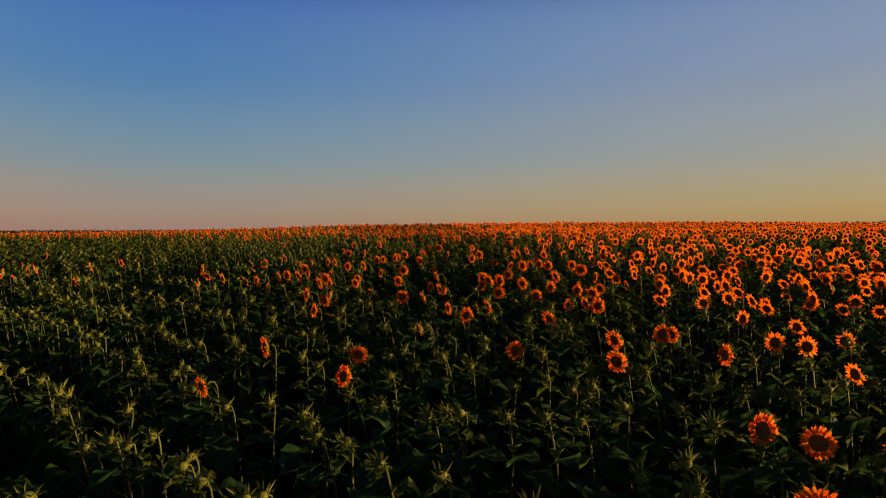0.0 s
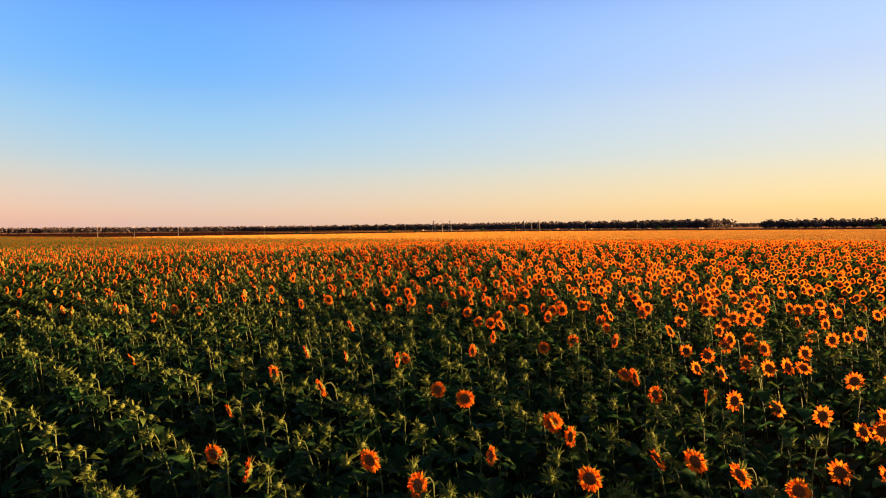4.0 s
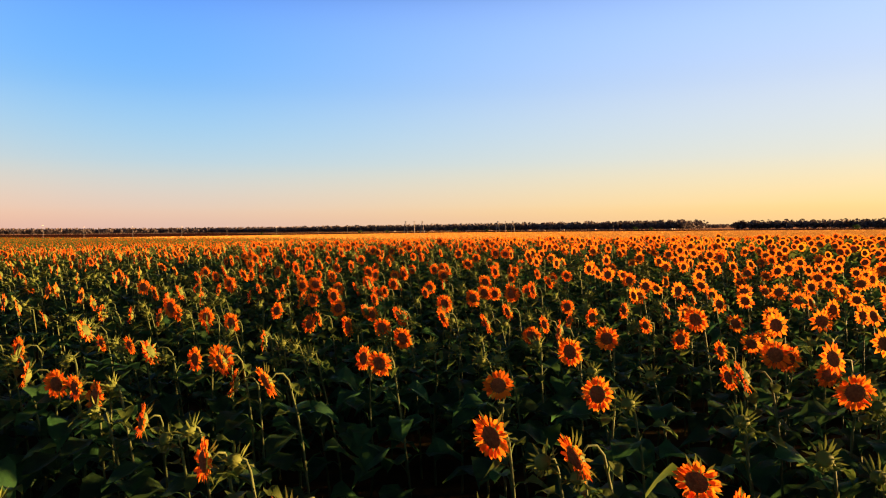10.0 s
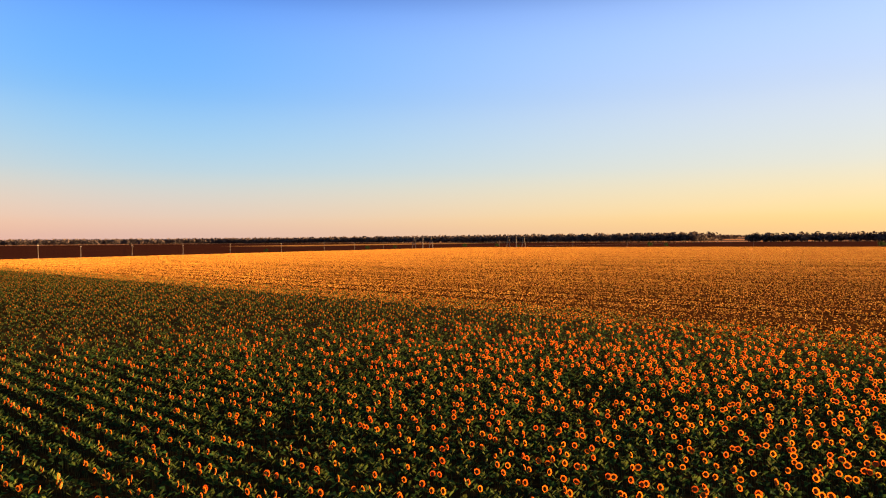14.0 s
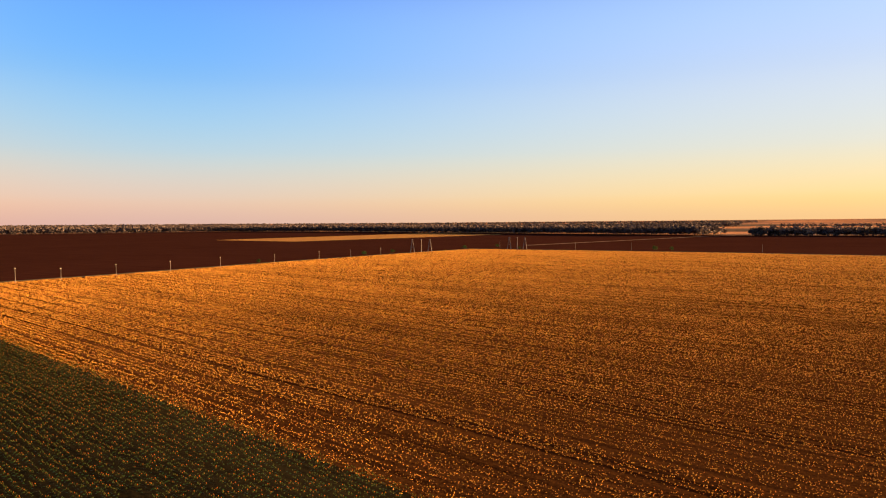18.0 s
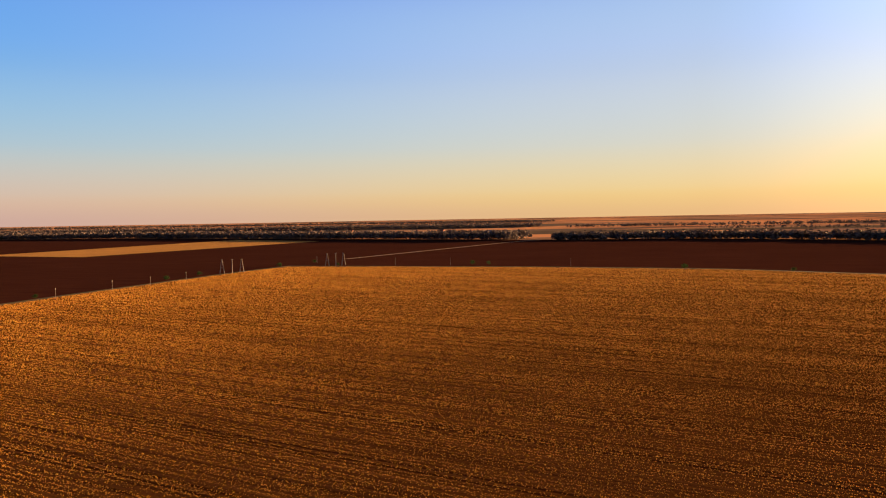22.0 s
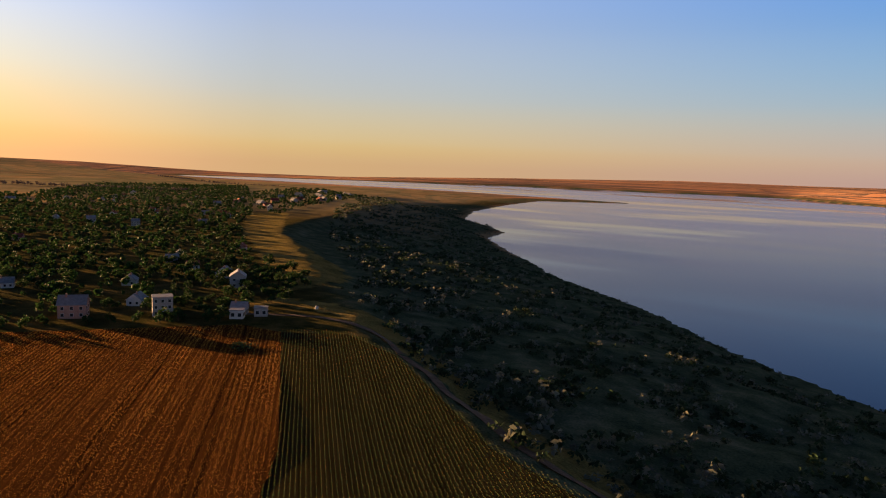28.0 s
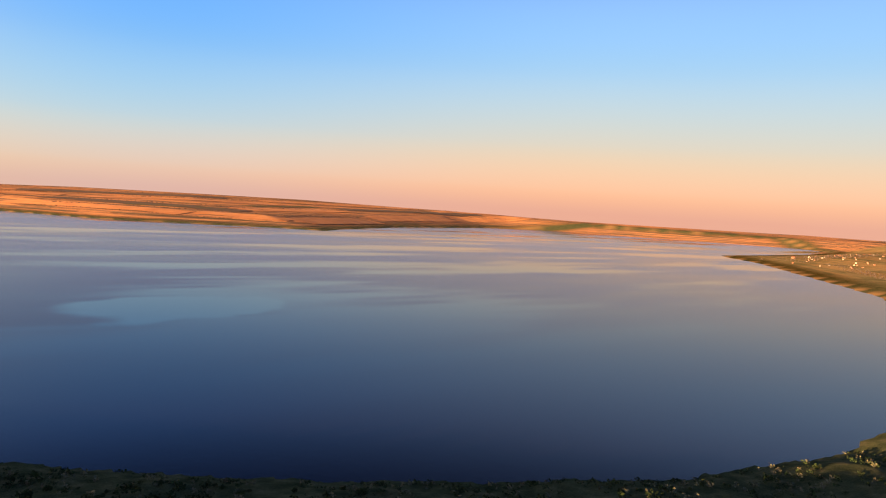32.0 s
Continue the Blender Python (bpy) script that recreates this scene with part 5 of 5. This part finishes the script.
for root, wm, rm in zip(far_house, ("plaster", "brick"), ("slate", "tile")):
    part("wall", merge(box(-5, -4, -1, 5, 4, 3.2), ([Vector((s * 5, y, z)) for s in (-1, 1) for y, z in ((-4, 3.2), (4, 3.2), (0, 6.0))], [(0, 2, 1), (3, 4, 5)])), wm, root)
    for s in (-1, 1):
        part("roof", ([Vector((-5.4, s * 4.4, 2.95)), Vector((5.4, s * 4.4, 2.95)), Vector((5.4, 0, 6.15)), Vector((-5.4, 0, 6.15)), Vector((-5.4, s * 4.4, 2.8)), Vector((5.4, s * 4.4, 2.8)),
                       Vector((5.4, 0, 6.0)), Vector((-5.4, 0, 6.0))], quads([(0, 1, 2, 3), (7, 6, 5, 4), (0, 4, 5, 1), (1, 5, 6, 2), (2, 6, 7, 3), (3, 7, 4, 0)])), rm, root)
        part("window", box(-2.6, s * 4 - 0.06, 1, -1.2, s * 4 + 0.06, 2.3), "glass", root)
        part("window", box(1.2, s * 4 - 0.06, 1, 2.6, s * 4 + 0.06, 2.3), "glass", root)
put(far_house[0], -2500, -1180, 20)
put(far_house[1], -2430, -1200, 80)
for i in range(48):  # the settlement on the far cape
    x, y = hr.uniform(-3300, -2150), 0
    y = -1500 + (x + 3300) * 0.30 + hr.uniform(60, 330)
    if not inside(np.array([x]), np.array([y]), SHORE)[0]:
        put(copy_thing(far_house[0 if hr.random() < 0.25 else 1], Matrix()), x, y, hr.uniform(0, 180), hr.uniform(0.38, 0.62))
for i in range(24):  # the hamlet on the edge of the bay
    t = hr.random()
    put(copy_thing(far_house[hr.randrange(2)], Matrix()), 650 + 290 * t + hr.uniform(0, 110), -500 - 500 * t + hr.uniform(-15, 90), hr.uniform(0, 180), hr.uniform(0.8, 1.1))
for i in range(16):  # farm buildings under the northern tree belts
    t = hr.random()
    put(copy_thing(far_house[hr.randrange(2)], Matrix()), -100 + 700 * t + hr.uniform(-60, 60), 1900 - 450 * t + hr.uniform(-40, 120), hr.uniform(0, 180), hr.uniform(1.2, 1.7))


# ---- village trees and shrubs ----
def clear_spots(n, poly, box4, keep_off, g, keep_gap=6.0):
    out, tries = [], 0
    p = np.array(keep_off) if len(keep_off) else np.zeros((0, 2))
    while len(out) < n and tries < n * 30:
        tries += 1
        x, y = g.uniform(box4[0], box4[1]), g.uniform(box4[2], box4[3])
        if not inside(np.array([x]), np.array([y]), poly)[0] or (len(p) and np.min(np.hypot(p[:, 0] - x, p[:, 1] - y)) < keep_gap):
            continue
        out.append((x, y))
    return out


NEAR_VILLAGE = [(374, 168), (305, 66), (258, -8), (212, -62), (202, -82), (236, -142), (330, -178), (430, -120), (520, 60), (450, 210)]
protos = [thing("garden_tree", tree_parts(h, s, 270, 0.52, trng), "leafy dark green garden tree among the houses", "tree", "village garden trees")
          for h, s in ((7.5, 6.5), (6.0, 6.0), (9.0, 6.5), (5.0, 5.5))]
tree_spots = clear_spots(250, NEAR_VILLAGE, (200, 530, -180, 212), houses_at, trng, 7.0)
spread_things(protos, tree_spots, (0.75, 1.25), trng)
edge = [(366, 160), (303, 76), (268, 30), (236, 2), (205, -40), (190, -58)]
belt = [(x0 + (x1 - x0) * t + 6 + trng.uniform(-2, 5), y0 + (y1 - y0) * t - 2 + trng.uniform(-3, 3)) for (x0, y0), (x1, y1) in zip(edge, edge[1:]) for t in (0, 0.15, 0.3, 0.5, 0.62, 0.8)]
spread_things([thing("hedge_tree", tree_parts(5.5, 5.5, 240, 0.5, trng, low=0.0), "dense dark hedge tree along the stubble edge", "tree", "hedge trees at the field edge")],
              [q for q in belt if np.min(np.hypot(houses_at[:, 0] - q[0], houses_at[:, 1] - q[1])) > 6], (0.6, 1.1), trng)
GROVE = [(198, -84), (212, -58), (250, -62), (310, -122), (264, -140), (236, -134)]
spread_things([thing("grove_tree", tree_parts(6.5, 6.5, 250, 0.55, trng, low=0.0), "broad dark tree in the grove behind the cottages", "tree", "grove trees behind the cottages")],
              clear_spots(46, GROVE, (195, 315, -142, -55), houses_at, trng, 6.5), (0.7, 1.15), trng)
g2 = np.random.default_rng(8)
ox, oy = g2.uniform(200, 1450, 27000), g2.uniform(-1120, 400, 27000)
HAMLET = [(590, -420), (680, -570), (790, -740), (905, -950), (1010, -1120), (1180, -1000), (1020, -700), (850, -560)]
ok = (inside(ox, oy, VILLAGE) | (inside(ox, oy, HAMLET) & (ripple(ox, oy, 45.0) > -0.1))) & ~(inside(ox, oy, NEAR_VILLAGE) & (g2.random(27000) < 0.35)) & (ripple(ox, oy, 120.0) > -0.55)
hd = np.min(np.hypot(ox[:, None] - houses_at[None, :, 0], oy[:, None] - houses_at[None, :, 1]), 1)
ok &= hd > 5
ox, oy = ox[ok], oy[ok]
ot = [template(far_tree(trng, 24, 0.20, "foliage"), ["bark", "foliage"]) for _ in range(5)]
tagged(scatter("orchard_trees", ot, g2.integers(0, 5, len(ox)), np.stack([ox, oy, ground_z(ox, oy) - 0.1], -1), g2.uniform(0, 6.28, len(ox)), g2.uniform(2.6, 6.6, len(ox)), ["bark", "foliage"]),
       "dense orchards and garden trees across the village", "trees", kind="stuff")

# shrubs on the bluff
pale = [thing("silver_bush", shrub_parts(3.6, 4.0, 230, 0.28, trng, "silver"), "pale silvery oleaster bush catching the low sun", "bush", "bushes along the bluff track") for _ in range(3)]
dark = [thing("thorn_bush", shrub_parts(2.6, 4.0, 190, 0.3, trng, "scrub"), "dark green thorn bush on the grassy slope", "bush", "thorn bushes on the slope") for _ in range(3)]
spread_things(pale, [(188.5, -121), (160, -110), (86, -60), (52, -47), (33, -33), (48, -58), (200, -128), (120, -97), (-20, -30), (10, -62)], (0.75, 1.15), trng)
line_spots = [(x + trng.uniform(-9, 9), y + trng.uniform(-9, 9)) for x, y in ((176, -124), (150, -112), (138, -104), (126, -94), (112, -84), (98, -76), (74, -58), (58, -50), (30, -42), (212, -140), (228, -152), (80, -70))]
slope_poly = [(-160, -60), (-60, -60), (40, -70), (140, -125), (250, -200), (330, -270), (420, -420), (250, -440), (120, -330), (40, -255), (-60, -180), (-140, -130)]
spread_things(dark, line_spots + clear_spots(150, slope_poly, (-160, 420, -440, -50), [], trng), (0.6, 1.4), trng)
sx, sy = g2.uniform(-420, 900, 90000), g2.uniform(-1200, 60, 90000)
sd = edge_distance(sx, sy, SHORE)
ok = ~inside(sx, sy, SHORE) & (sd < 215) & (sd > 4) & (ripple(sx, sy, 60.0, 2.0) + 0.4 * ripple(sx, sy, 21.0) > -0.08)
sx, sy = sx[ok], sy[ok]
st = [template(shrub_parts(1.0, 1.6, 13, 0.3, trng, "scrub")[1:], ["scrub"]) for _ in range(4)] + [template(shrub_parts(1.0, 1.5, 13, 0.27, trng, "silver")[1:], ["silver"])]
SO = ["scrub", "silver"]
st = [(v, f, np.full_like(mi, 1 if k == 4 else 0)) for k, (v, f, mi) in enumerate(st)]
pick = np.where(g2.random(len(sx)) < 0.30, 4, g2.integers(0, 4, len(sx)))
tagged(scatter("slope_scrub", st, pick, np.stack([sx, sy, ground_z(sx, sy) - 0.1], -1), g2.uniform(0, 6.28, len(sx)), g2.uniform(0.8, 3.2, len(sx)) * np.interp(sd[ok], [0, 60, 215], [0.75, 0.85, 1.25]), SO),
       "scattered low scrub covering the dark bluff slope", "shrubs", kind="stuff")
spread_things([thing("field_bush", shrub_parts(4.5, 5.0, 220, 0.36, trng, "foliage"), "round dark bush on the field verge", "bush", "bushes on the field verge") for _ in range(2)],
              [(175, 634), (188, 628), (-60, 594), (53, 727), (-40, 628), (20, 688), (-118, 506), (70, 684), (300, 520), (350, 470), (405, 396)], (0.6, 1.1), trng)

belt_of_trees("shelter_belt", [(-3200, -1280), (-2700, -1180), (-2250, -1150)], 160, 22, 6, "garden trees of the settlement on the far cape", 12)
belt_of_trees("shelter_belt", [(-2300, -1000), (-1700, -500), (-1200, 0)], 60, 16, 5, "scrub along the far lakeside slope", 13)
belt_of_trees("shelter_belt", [(2500, 1150), (1900, 350), (1800, -100)], 20, 12, 9, "thin hedge row under the setting sun", 14)
belt_of_trees("shelter_belt", [(1250, 600), (1000, 480), (700, 430), (520, 380)], 40, 8, 7, "uneven tree clumps at the edge of the village", 15)


for k, spine in enumerate(([(700, -4330), (150, -3580), (-59, -3140), (-420, -2700)], [(-430, -2690), (-1000, -2450), (-1125, -2350), (-1260, -2500), (-1800, -2920)], [(-1820, -2930), (-2700, -3330), (-3450, -3290)])):
    belt_of_trees("shore_scrub", spine, 60, 11, 3.6, "dark reed and scrub band along the far water line", 20 + k)
for k, spine in enumerate(([(900, -4500), (-300, -3650), (-1200, -3150)], [(-300, -3300), (-1100, -2800), (-1700, -3100)], [(-1300, -3300), (-2300, -3600), (-3300, -3500)],
                           [(-700, -3900), (-1900, -3950), (-2900, -3900)], [(500, -4300), (-200, -4100), (-900, -4300)])):
    belt_of_trees("field_hedge", spine, 16, 10, 7, "thin dark hedge line between the far fields", 40 + k)


# ---- small things by the track, in the stubble and in the water ----
tank = tagged(new("water_tank"), "small white plastic water tank on the grass by the track", "water tank")
part("tank", merge(placed(ring_fan(12, (0.7, 0.72, 0.72, 0.6), (0.0, 0.1, 1.0, 1.25, 1.3)), Matrix())), "white", tank)
part("cap", ring_fan(8, (0.2, 0.2), (1.28, 1.42, 1.44)), "iron", tank)
put(tank, 191, -97, 20)
mound = thing("weed_clump", shrub_parts(1.0, 7.0, 260, 0.3, trng, "scrub"), "dark weed clump standing uncut in the stubble", "weeds")
put(mound, 164, -38, 30, 1.3)
stake = tagged(new("mooring_stake"), "dark wooden mooring stake standing in shallow water", "stake", "mooring stakes near the shore")
part("stake", tube([(0, 0, -3), (0.05, 0, 0.9), (0.1, 0.02, 1.7)], [0.14, 0.12, 0.1], 6), "bark", stake)
for i, (x, y) in enumerate(((-585, -97), (-592, -96), (-597, -94), (-604, -93), (-611, -92), (-580, -101))):
    m = Matrix.Translation((x, y, WATER)) @ pose(0, 0, 0, 0, 0, 40 * i)
    if i:
        copy_thing(stake, m)
    else:
        stake.matrix_basis = m
